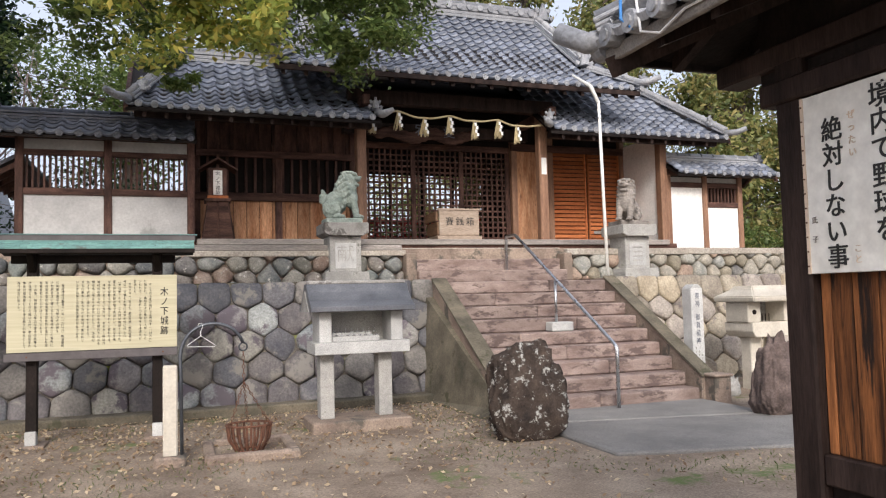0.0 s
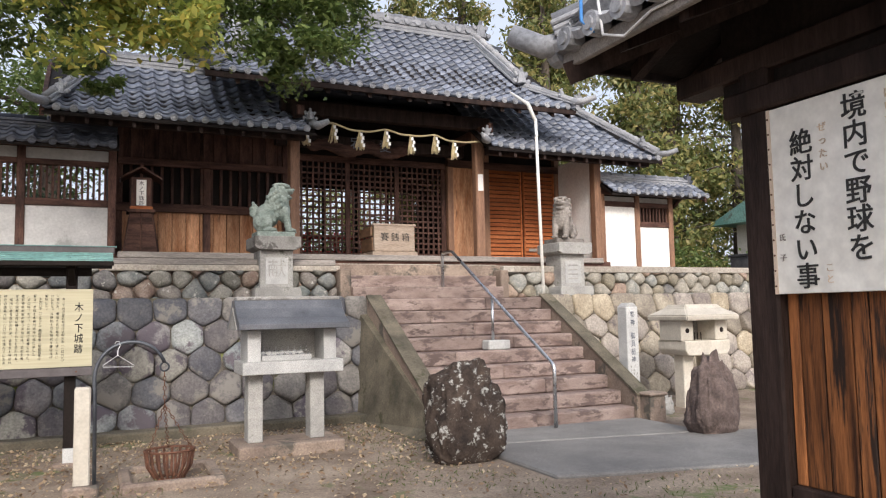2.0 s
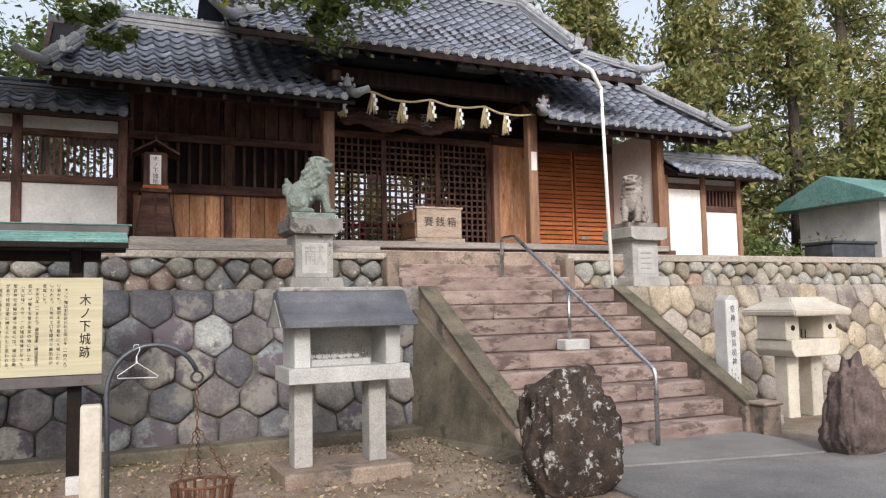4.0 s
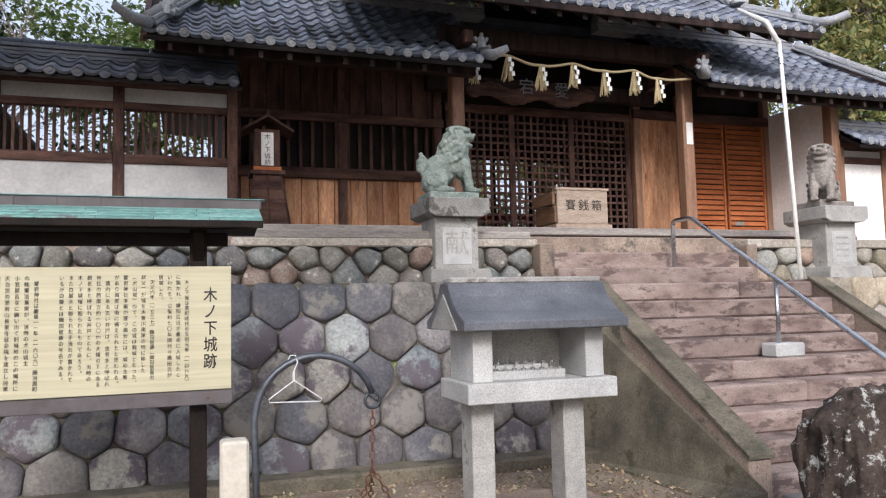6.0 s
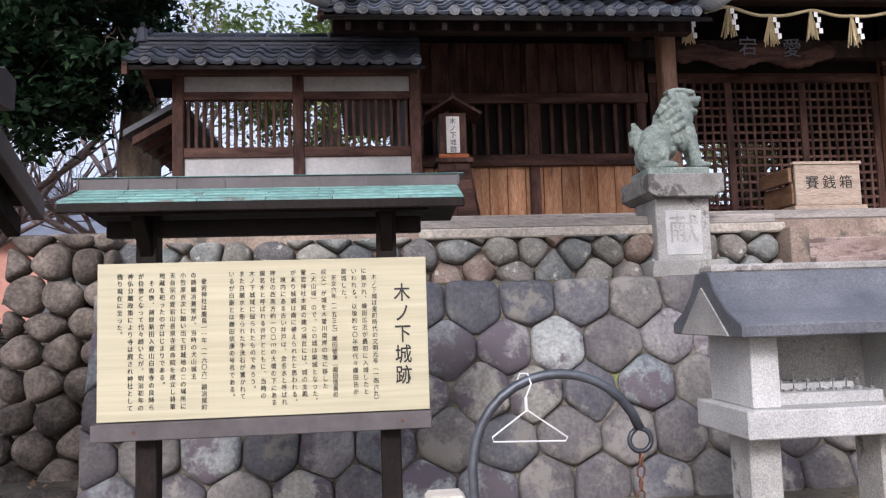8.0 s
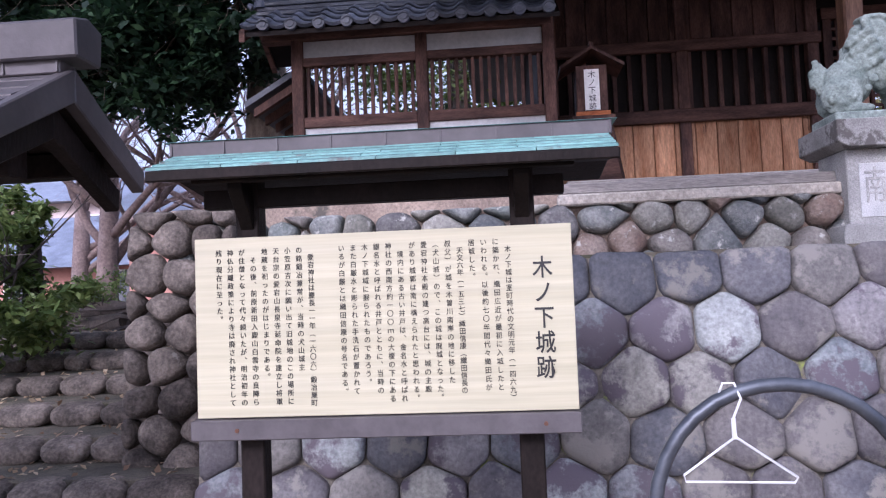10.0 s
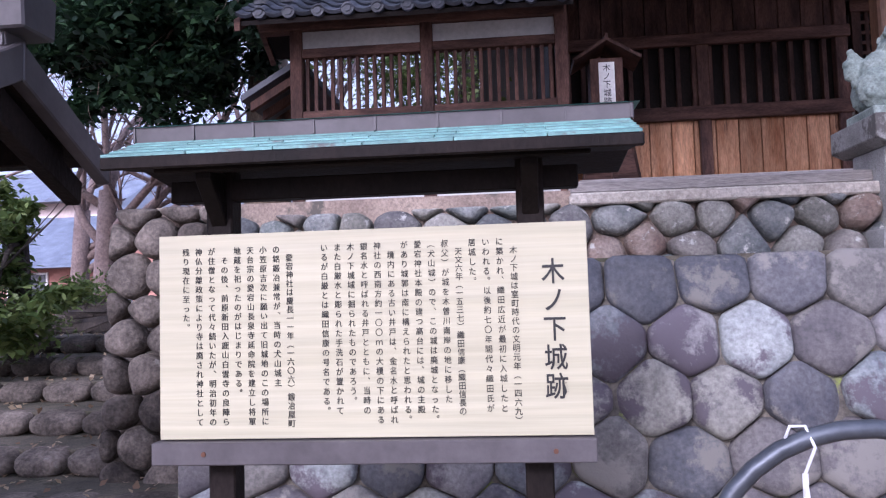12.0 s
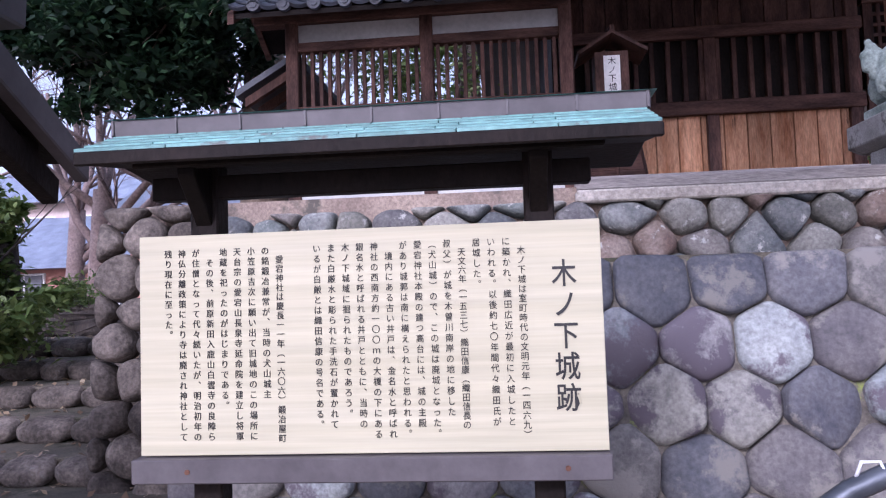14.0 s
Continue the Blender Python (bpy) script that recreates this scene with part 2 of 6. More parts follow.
M_BLKIRON = mat("dark_iron_pipe", (0.05, 0.055, 0.065), (0.11, 0.12, 0.135), 5, 40, 0.45, metal=0.6, bump=0.1)
M_STEEL = mat("stainless_rail", (0.45, 0.46, 0.48), (0.58, 0.59, 0.60), 5, 60, 0.28, metal=1.0, bump=0.02)
M_WIRE = mat("white_coated_wire", (0.70, 0.70, 0.70), (0.8, 0.8, 0.8), 5, 60, 0.5, bump=0)
M_POLE = mat("white_painted_pole", (0.66, 0.65, 0.61), (0.78, 0.77, 0.73), 3, 40, 0.5, bump=0.05)
M_STRAW = mat("rice_straw", (0.50, 0.40, 0.22), (0.70, 0.60, 0.37), 9, 90, 0.9, bump=0.5, stretch=(6, 6, 1))
M_PAPER = mat("white_paper", (0.78, 0.78, 0.76), (0.84, 0.84, 0.82), 5, 60, 0.9, bump=0)
M_RED = mat("vermilion_paint", (0.50, 0.035, 0.03), (0.62, 0.06, 0.05), 3, 30, 0.5, bump=0.05)
M_BARK = mat("bark", (0.12, 0.085, 0.06), (0.27, 0.21, 0.155), 3, 25, 0.95, bump=0.9, stretch=(3, 3, 1))
M_DBARK = mat("dark_bark", (0.05, 0.04, 0.035), (0.13, 0.105, 0.085), 3, 25, 0.95, bump=0.9, stretch=(3, 3, 1))
M_TWIG = mat("bare_twig", (0.24, 0.17, 0.15), (0.38, 0.29, 0.26), 3, 25, 0.9, bump=0.2)
M_PINKW = mat("pinkish_render_wall", (0.58, 0.46, 0.42), (0.68, 0.57, 0.53), 1, 10, 0.9, bump=0.05)
M_REDW = mat("red_brown_wall", (0.46, 0.22, 0.17), (0.56, 0.30, 0.24), 1, 10, 0.9, bump=0.05)
M_LEAFD = leafmat("evergreen_leaf", (0.010, 0.026, 0.014), (0.022, 0.052, 0.026), (0.05, 0.10, 0.04))
M_LEAFM = leafmat("oak_leaf", (0.07, 0.115, 0.032), (0.14, 0.20, 0.055), (0.22, 0.27, 0.085))
M_LEAFY = leafmat("yellowing_leaf", (0.20, 0.27, 0.06), (0.40, 0.45, 0.11), (0.66, 0.54, 0.13))
M_CONIF = leafmat("cypress_spray", (0.11, 0.15, 0.05), (0.25, 0.27, 0.09), (0.44, 0.36, 0.14))
M_DRY = leafmat("fallen_leaf", (0.20, 0.12, 0.07), (0.46, 0.34, 0.21), (0.66, 0.55, 0.38))
M_GRASS = leafmat("short_grass", (0.07, 0.10, 0.03), (0.12, 0.15, 0.045), (0.20, 0.20, 0.08))


# ---- building helpers ----
def mesh_ob(name, bm, material, parent=None, label="", smooth=False):
    me = bpy.data.meshes.new(name)
    bm.to_mesh(me)
    bm.free()
    if smooth:
        for p in me.polygons:
            p.use_smooth = True
    if material:
        me.materials.append(material)
    ob = new(name, me)
    ob.parent = parent
    if label:
        ob["label"] = label
    return ob


def part(name, bm, material, parent, label="", smooth=False):
    return mesh_ob(name, bm, material, parent, label, smooth)


def thing(name, label, category, group="", kind=""):
    return tagged(new(name), label, category, group, kind)


def structure(name, bm, material, label, category, smooth=False):
    return tagged(mesh_ob(name, bm, material, None, "", smooth), label, category, "", "structure")


def box(x0, x1, y0, y1, z0, z1, bevel=0.006, m=None, bm=None):
    bm = bm or bmesh.new()
    vs = [bm.verts.new((x, y, z)) for z in (z0, z1) for y in (y0, y1) for x in (x0, x1)]
    fs = [bm.faces.new([vs[i] for i in q]) for q in ((0, 2, 3, 1), (4, 5, 7, 6), (0, 1, 5, 4), (2, 6, 7, 3), (0, 4, 6, 2), (1, 3, 7, 5))]
    if bevel:
        es = list({e for f in fs for e in f.edges})
        r = bmesh.ops.bevel(bm, geom=es, offset=bevel, segments=1, affect="EDGES")
        vs = list({v for f in r["faces"] for v in f.verts} | {v for v in vs if v.is_valid})
    if m is not None:
        for v in vs:
            if v.is_valid:
                v.co = m @ v.co
    return bm


def prism(pts, axis, a0, a1, bevel=0.0):
    """A flat outline (list of pairs) drawn out along axis 'x' (pairs y, z), 'y' (x, z) or 'z' (x, y)."""
    bm = bmesh.new()

    def put(p, a):
        return {"x": (a, p[0], p[1]), "y": (p[0], a, p[1]), "z": (p[0], p[1], a)}[axis]
    A = [bm.verts.new(put(p, a0)) for p in pts]
    B = [bm.verts.new(put(p, a1)) for p in pts]
    bm.faces.new(A)
    bm.faces.new(B[::-1])
    for i in range(len(pts)):
        j = (i + 1) % len(pts)
        bm.faces.new((A[i], B[i], B[j], A[j]))
    bmesh.ops.recalc_face_normals(bm, faces=bm.faces)
    if bevel:
        bmesh.ops.bevel(bm, geom=list(bm.edges), offset=bevel, segments=1, affect="EDGES")
    return bm


def tube(pts, radii, sides=8, bm=None):
    """A tube along points, with end caps."""
    bm = bm or bmesh.new()
    pts = [Vector(p) for p in pts]
    if not hasattr(radii, "__len__"):
        radii = [radii] * len(pts)
    rings, up = [], Vector((0.3, 0.2, 0.93))
    for i, p in enumerate(pts):
        d = (pts[min(i + 1, len(pts) - 1)] - pts[max(i - 1, 0)]).normalized()
        u = d.cross(up)
        if u.length < 0.1:
            u = d.cross(Vector((1, 0, 0)))
        u.normalize()
        v = d.cross(u)
        up = v if abs(d.dot(v)) < 0.5 else up
        rings.append([bm.verts.new(p + radii[i] * (math.cos(2 * math.pi * k / sides) * u + math.sin(2 * math.pi * k / sides) * v)) for k in range(sides)])
    for a, b in zip(rings, rings[1:]):
        best = min(range(sides), key=lambda s: sum((a[k].co - b[(k + s) % sides].co).length for k in range(0, sides, 2)))
        for k in range(sides):
            bm.faces.new((a[k], a[(k + 1) % sides], b[(k + 1 + best) % sides], b[(k + best) % sides]))
    bm.faces.new(rings[0][::-1])
    bm.faces.new(rings[-1])
    return bm


def cyl(p0, p1, r, sides=16, bm=None):
    return tube([p0, p1], [r, r], sides, bm)


def lettering(text, x, y, z, size, material, parent, facing="-y", vertical=True, pitch=1.12, weight=0.0, name="lettering", narrow=1.0):
    """Writing with its first sign's top at z and its column's middle at x, y."""
    if vertical and 1 < len(text) <= 6:
        for i, c in enumerate(text):
            lettering(c, x, y, z - i * size * pitch, size, material, parent, facing, False, pitch, weight, "character", narrow)
        return None
    cu = bpy.data.curves.new(name, "FONT")
    cu.body = "\n".join(text) if vertical else text
    cu.size, cu.space_line, cu.align_x, cu.extrude, cu.offset = size, pitch, "CENTER", 0.0015, weight
    cu.align_y = "TOP"
    tmp = new(name, cu)
    me = bpy.data.meshes.new_from_object(tmp.evaluated_get(bpy.context.evaluated_depsgraph_get()))
    bpy.data.objects.remove(tmp)
    rz = {"-y": 0, "-x": -90}[facing]
    me.transform(pose(x, y, z, 90, 0, rz) @ Matrix.Diagonal((narrow, 1, 1, 1)))
    me.materials.clear()
    me.materials.append(material)
    ob = new(name, me)
    ob.parent = parent
    if len(text) > 6:
        ob["kind"] = "stuff"
    return ob


def leaf_mesh(name, centres, normals, sizes, material, parent=None, aspect=0.45, rng=None):
    """Many small folded leaves as one mesh."""
    rng = rng or np.random.default_rng(1)
    n = len(centres)
    nrm = normals / (np.linalg.norm(normals, axis=1, keepdims=True) + 1e-9)
    t = rng.normal(size=(n, 3))
    t[:, 2] -= 0.4
    t -= nrm * np.sum(t * nrm, 1, keepdims=True)
    t /= np.linalg.norm(t, axis=1, keepdims=True) + 1e-9
    b = np.cross(nrm, t)
    s = sizes[:, None]
    v = np.empty((n, 4, 3))
    v[:, 0] = centres - t * s * 0.5
    v[:, 1] = centres + b * s * aspect * 0.5 + nrm * s * 0.08 - t * s * 0.05
    v[:, 2] = centres + t * s * 0.5
    v[:, 3] = centres - b * s * aspect * 0.5 + nrm * s * 0.08 - t * s * 0.05
    me = bpy.data.meshes.new(name)
    me.vertices.add(n * 4)
    me.vertices.foreach_set("co", v.reshape(-1))
    me.loops.add(n * 4)
    me.loops.foreach_set("vertex_index", np.arange(n * 4, dtype=np.int32))
    me.polygons.add(n)
    me.polygons.foreach_set("loop_start", np.arange(0, n * 4, 4, dtype=np.int32))
    me.update(calc_edges=True)
    me.materials.append(material)
    ob = new(name, me)
    ob.parent = parent
    return ob


def clump_points(clumps, per, rng, flat=0.7):
    """Points gathered in clumps: (centre, radius)."""
    out = []
    for c, r in clumps:
        p = rng.normal(size=(per, 3)) * np.array([1, 1, flat]) * r * 0.5
        out.append(p + np.array(c))
    return np.concatenate(out)


# ---- stone facing ----
def voronoi(w, h, dx, dy, jitter, rng, start=None):
    """Cells of a jittered honeycomb over w by h, each a list of corners."""
    seeds, row = [], 0
    v = -dy * 0.5 if start is None else start
    while v < (h + dy if start is None else h):
        u = -dx + (dx / 2 if row % 2 else 0)
        while u < w + dx:
            seeds.append((u + rng.uniform(-jitter, jitter) * dx, v + rng.uniform(-jitter, jitter) * dy))
            u += dx
        v += dy
        row += 1
    cells = []
    for i, (a, b) in enumerate(seeds):
        poly = [(max(0, a - 2 * dx), max(0, b - 2 * dy)), (min(w, a + 2 * dx), max(0, b - 2 * dy)), (min(w, a + 2 * dx), min(h, b + 2 * dy)), (max(0, a - 2 * dx), min(h, b + 2 * dy))]
        if poly[0][0] >= poly[1][0] or poly[0][1] >= poly[2][1]:
            continue
        for j, (c, d) in enumerate(seeds):
            if j == i or abs(c - a) > 2.5 * dx or abs(d - b) > 2.5 * dy:
                continue
            nx, ny = c - a, d - b
            k = (c * c + d * d - a * a - b * b) / 2
            res = []
            for q in range(len(poly)):
                p0, p1 = poly[q], poly[(q + 1) % len(poly)]
                s0, s1 = nx * p0[0] + ny * p0[1] - k, nx * p1[0] + ny * p1[1] - k
                if s0 <= 0:
                    res.append(p0)
                if s0 * s1 < 0:
                    f = s0 / (s0 - s1)
                    res.append((p0[0] + f * (p1[0] - p0[0]), p0[1] + f * (p1[1] - p0[1])))
            poly = res
            if len(poly) < 3:
                break
        if len(poly) >= 3:
            ar = abs(sum(poly[q][0] * poly[q - 1][1] - poly[q - 1][0] * poly[q][1] for q in range(len(poly)))) / 2
            if ar > dx * dy * 0.12:
                cells.append(poly)
    return cells


def pillow(name, poly, put, bulge, gap, rounds, material, parent, rng, cut=0.25):
    """One stone: a rounded outline that swells outward. put(u, v, d) places it."""
    P = np.array(poly)
    c = P.mean(0)
    for _ in range(rounds):
        Q = np.roll(P, -1, 0)
        P = np.stack([P * (1 - cut) + Q * cut, P * cut + Q * (1 - cut)], 1).reshape(-1, 2)
    r = np.linalg.norm(P - c, axis=1, keepdims=True)
    P = c + (P - c) * np.clip(1 - gap / np.maximum(r, 0.02), 0.4, 1)
    n = len(P)
    bm = bmesh.new()
    rings = []
    tilt = rng.normal(size=2) * 0.10
    for s, d in ((1.0, -0.05), (0.985, 0.22 * bulge), (0.90, 0.66 * bulge), (0.70, 0.92 * bulge), (0.38, 1.0 * bulge)):
        ring = []
        for p in P:
            q = c + (p - c) * s
            nz = noise.noise(Vector((q[0] * 5, q[1] * 5, d * 3 + tilt[0] * 30))) * 0.22 * bulge if s < 0.99 else 0
            ring.append(bm.verts.new(put(q[0], q[1], d + nz + float((q - c) @ tilt) * (d > 0))))
        rings.append(ring)
    mid = bm.verts.new(put(c[0], c[1], bulge))
    for a, b in zip(rings, rings[1:]):
        for k in range(n):
            bm.faces.new((a[k], a[(k + 1) % n], b[(k + 1) % n], b[k]))
    for k in range(n):
        bm.faces.new((rings[-1][k], rings[-1][(k + 1) % n], mid))
    bmesh.ops.recalc_face_normals(bm, faces=bm.faces)
    return part(name, bm, material, parent, "", True)


# ---- roof tiles ----
def tile_mesh(name, w, ln, material):
    """One curved pantile: a trough, a roll and a thick front lip; u to the side, v up the slope, w outward."""
    bm = bmesh.new()
    prof = [(0.0, 0.03), (0.14, 0.008), (0.34, 0.0), (0.54, 0.010), (0.68, 0.040), (0.80, 0.056), (0.92, 0.048), (1.03, 0.022)]
    lo = [bm.verts.new((u * w, 0, z * w / 0.26 + 0.020)) for u, z in prof]
    hi = [bm.verts.new((u * w, ln * 1.12, z * w / 0.26 - 0.004)) for u, z in prof]
    dn = [bm.verts.new((u * w, 0.004, z * w / 0.26 - 0.010)) for u, z in prof]
    for k in range(len(prof) - 1):
        bm.faces.new((lo[k], lo[k + 1], hi[k + 1], hi[k]))
        bm.faces.new((dn[k], dn[k + 1], lo[k + 1], lo[k]))
    me = bpy.data.meshes.new(name)
    bm.to_mesh(me)
    bm.free()
    for p in me.polygons:
        p.use_smooth = abs(p.normal.z) > 0.5
    me.materials.append(material)
    return me


def disc_mesh(name, r, material):
    bm = bmesh.new()
    tube([(0, -0.012, 0), (0, 0.05, 0)], [r, r], 12, bm)
    tube([(0, -0.02, 0), (0, 0.0, 0)], [r * 0.55, r * 0.6], 10, bm)
    me = bpy.data.meshes.new(name)
    bm.to_mesh(me)
    bm.free()
    me.materials.append(material)
    return me


def tiled_slope(parent, x0, x1, y0, z0, y1, z1, top_x0, top_x1, tile, disc, w, ln, sag=0.10, limit=300):
    """Rows of tiles from the eave (y0, z0) up to (y1, z1), narrowing from x0..x1 to top_x0..top_x1; the slope sags a little."""
    total = math.hypot(y1 - y0, z1 - z0)
    rows = max(1, round(total / ln))
    made, rest = 0, []

    def at(s):
        return y0 + (y1 - y0) * s, z0 + (z1 - z0) * s - sag * math.sin(math.pi * s)
    rnd = random.Random(round(x0 * 100 + z0 * 7))
    for i in range(rows):
        s = i / rows
        ya, za = at(s)
        yb, zb = at(s + 1 / rows)
        ang = math.atan2(zb - za, yb - ya)
        L, R = x0 + (top_x0 - x0) * s, x1 + (top_x1 - x1) * s
        cols = int((x1 - x0) / w)
        for k in range(cols + 1):
            u = x0 + k * w
            if u < L - w * 0.5 or u > R - w * 0.4:
                continue
            lift = 0.10 * max(0, abs((u - (x0 + x1) / 2) / ((x1 - x0) / 2)) - 0.72) ** 1.5 * (1 - s)
            m = Matrix.Translation((u + rnd.uniform(-0.004, 0.004), ya, za + lift + rnd.uniform(-0.004, 0.004))) @ Matrix.Rotation(ang, 4, "X") @ Matrix.Rotation(rnd.uniform(-0.012, 0.012), 4, "Z")
            if made < limit:
                ob = new("tile", tile)
                ob.parent = parent
                ob.matrix_basis = m
                made += 1
            else:
                rest.append(m)
            if i == 0 and disc:
                ob = new("eave_tile_end", disc)
                ob.parent = parent
                ob.matrix_basis = Matrix.Translation((u + w * 0.80, ya - 0.01, za + lift + 0.028))
    if rest:
        bm = bmesh.new()
        for m in rest:
            vs = [bm.verts.new(m @ v.co) for v in tile.vertices]
            for p in tile.polygons:
                f = bm.faces.new([vs[q] for q in p.vertices])
                f.smooth = p.use_smooth
        ob = mesh_ob("upper_tiles", bm, tile.materials[0], parent)
        ob["kind"] = "stuff"


def ridge(parent, p0, p1, w, h, courses, material, name="ridge"):
    """A ridge of stacked flat tiles under a round cap, from p0 to p1."""
    p0, p1 = Vector(p0), Vector(p1)
    d = p1 - p0
    rot = d.to_track_quat("X", "Z").to_matrix().to_4x4()
    m = Matrix.Translation(p0) @ rot
    ln = d.length
    bm = bmesh.new()
    for i in range(courses):
        ww = w * (1 - 0.09 * (i % 2) - 0.05 * i)
        box(0, ln, -ww / 2, ww / 2, h * i / courses, h * (i + 0.86) / courses, 0.006, m, bm)
    body = part(name, bm, material, parent)
    seg = max(1, int(ln / 0.28))
    for i in range(seg):
        a, b = ln * i / seg, ln * (i + 0.97) / seg
        bm = tube([m @ Vector((a, 0, h)), m @ Vector((a + 0.03, 0, h)), m @ Vector((a + 0.035, 0, h)), m @ Vector((b, 0, h))], [w * 0.36, w * 0.36, w * 0.30, w * 0.30], 10)
        part("ridge_cap", bm, material, parent, "", True)
    return body


def ogre_tile(parent, p, s, yaw, material):
    """A scrolled ridge-end tile."""
    bm = bmesh.new()
    m = pose(*p, 0, 0, yaw)
    for a, b, r in (((-0.5, 0, 0.25), (-0.75, 0, 0.45), 0.22), ((0.5, 0, 0.25), (0.75, 0, 0.45), 0.22), ((-0.35, 0, 0.75), (-0.55, 0, 1.05), 0.18), ((0.35, 0, 0.75), (0.55, 0, 1.05), 0.18), ((0, -0.1, 0.1), (0, -0.05, 1.0), 0.42), ((0, -0.3, 0.45), (0, -0.1, 0.5), 0.30), ((0, 0, 1.0), (0, -0.2, 1.35), 0.17)):
        tube([m @ (Vector(a) * s), m @ (Vector(b) * s)], [r * s, r * s * 0.7], 8, bm)
    return part("ridge_end_tile", bm, material, parent)


# ---- ground and terraces ----
rng = np.random.default_rng(7)
PLAT = 2.10      # floor of the terrace
LEDGE = 1.62     # top of the lower wall

# ground sheet, finer near the walk, with a gentle unevenness
bm = bmesh.new()
xs = [-400, -60, -20, -10, -7] + [-5 + 0.4 * i for i in range(36)] + [12, 20, 60, 400]
ys = [-400, -60, -15, -4] + [-1 + 0.4 * i for i in range(30)] + [14, 20, 60, 400]
grid = [[bm.verts.new((x, y, 0.018 * noise.noise(Vector((x * 0.9, y * 0.9, 0))) if abs(x) < 11 and -2 < y < 10 else 0)) for x in xs] for y in ys]
for j in range(len(ys) - 1):
    for i in range(len(xs) - 1):
        bm.faces.new((grid[j][i], grid[j][i + 1], grid[j + 1][i + 1], grid[j + 1][i]))
structure("ground", bm, M_DIRT, "bare packed earth yard with thin grass", "ground", True)

# terrace body behind the walls
structure("terrace", box(-2.5, 17.0, 11.12, 24.0, 0.0, PLAT - 0.006, 0), M_CONC, "raised earth and cement terrace under the hall", "terrace")
structure("terrace_ledge", prism([(10.165, 0.0), (10.525, LEDGE - 0.03), (11.2, LEDGE - 0.03), (11.2, 0.0)], "x", -1.95, 3.62), M_MORTAR, "dark mortar behind the stone wall", "wall")
structure("terrace_ledge_east", prism([(10.165, 0.0), (10.525, LEDGE - 0.03), (11.2, LEDGE - 0.03), (11.2, 0.0)], "x", 6.50, 14.0), M_MORTAR, "dark mortar behind the stone wall", "wall")
structure("kerb", box(-1.9, 3.45, 9.86, 10.26, -0.05, 0.11, 0.02), M_MOSS, "low mossy cement kerb along the wall foot", "kerb")


def stone_wall(name, x0, x1, yb, zb, yt, zt, dx, dy, jit, bulge, gap, rounds, material, label, seed, cut=0.25, start=None, dark=None):
    r = np.random.default_rng(seed)
    wall = thing(name, label, "stone wall", "", "structure")
    h = math.hypot(yt - yb, zt - zb)
    up = Vector((0, (yt - yb) / h, (zt - zb) / h))
    out = Vector((0, -up.z, up.y))
    base = Vector((x0, yb, zb))
    for poly in voronoi(x1 - x0, h, dx, dy, jit, r, start):
        v = sum(p[1] for p in poly) / len(poly)
        # top course and most of the low stones take the darker palette
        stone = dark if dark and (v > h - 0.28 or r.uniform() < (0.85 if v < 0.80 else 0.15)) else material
        pillow("stone", poly, lambda u, v, d: base + Vector((u, 0, 0)) + up * v + out * d, bulge * r.uniform(0.75, 1.2), gap, rounds, stone, wall, r, cut)
    return wall


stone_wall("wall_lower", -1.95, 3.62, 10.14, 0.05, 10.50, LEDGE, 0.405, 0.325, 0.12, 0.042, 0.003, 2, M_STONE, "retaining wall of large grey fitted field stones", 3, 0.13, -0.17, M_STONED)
stone_wall("wall_lower_east", 6.52, 13.0, 10.14, 0.0, 10.50, LEDGE, 0.405, 0.325, 0.14, 0.042, 0.003, 2, M_STONEW, "retaining wall of warm grey fitted field stones", 4, 0.13, -0.17)
stone_wall("wall_upper", -2.5, 3.36, 11.06, LEDGE - 0.05, 11.10, PLAT - 0.10, 0.29, 0.20, 0.30, 0.10, 0.004, 2, M_COBBLE, "low upper wall of rounded river stones", 5, 0.2)
stone_wall("wall_upper_east", 6.06, 13.0, 11.06, LEDGE - 0.05, 11.10, PLAT - 0.10, 0.29, 0.20, 0.30, 0.10, 0.004, 2, M_COBBLEW, "low upper wall of warm rounded river stones", 6, 0.2)
stone_wall("wall_corner", -2.75, -1.93, 10.85, 0.2, 11.02, PLAT - 0.02, 0.30, 0.22, 0.24, 0.11, 0.004, 2, M_DARKBOULDER, "corner of the terrace wall of round boulders", 8)
structure("coping", box(0.35, 3.4, 11.0, 11.5, PLAT - 0.12, PLAT - 0.04, 0.012), M_COPING, "cement coping on the upper stone wall", "coping")
structure("coping_east", box(6.05, 13.0, 11.0, 11.5, PLAT - 0.12, PLAT - 0.02, 0.012), M_COPING, "cement coping on the upper stone wall", "coping")
structure("sill_beam", box(0.36, 3.36, 11.08, 11.30, PLAT - 0.036, PLAT + 0.045, 0.012), M_GREYW, "silvered timber beam along the terrace edge", "beam")
structure("ledge_paving", box(-1.9, 3.6, 10.6, 11.05, LEDGE - 0.026, LEDGE - 0.004, 0.0), M_MOSS, "dirty cement ledge on the wall top", "ledge")

# ---- stairs ----
stairs = thing("stairs", "broad flight of weathered reddish granite steps", "stairs", "", "structure")
RISE, TREAD, Y0 = 0.175, 0.262, 8.30
for i in range(9):
    x = 3.80
    for x1 in ((4.95, 6.36), (4.42, 6.36), (5.40, 6.36))[i % 3]:
        part("step", box(x, x1 - 0.003, Y0 + TREAD * i + 0.004 * (x1 > 6), Y0 + TREAD * (i + 1) + 0.06, RISE * i - (0.05 if i == 0 else 0), RISE * (i + 1) - 0.003 * (x1 > 6), 0.018), M_STEP, stairs)
        x = x1
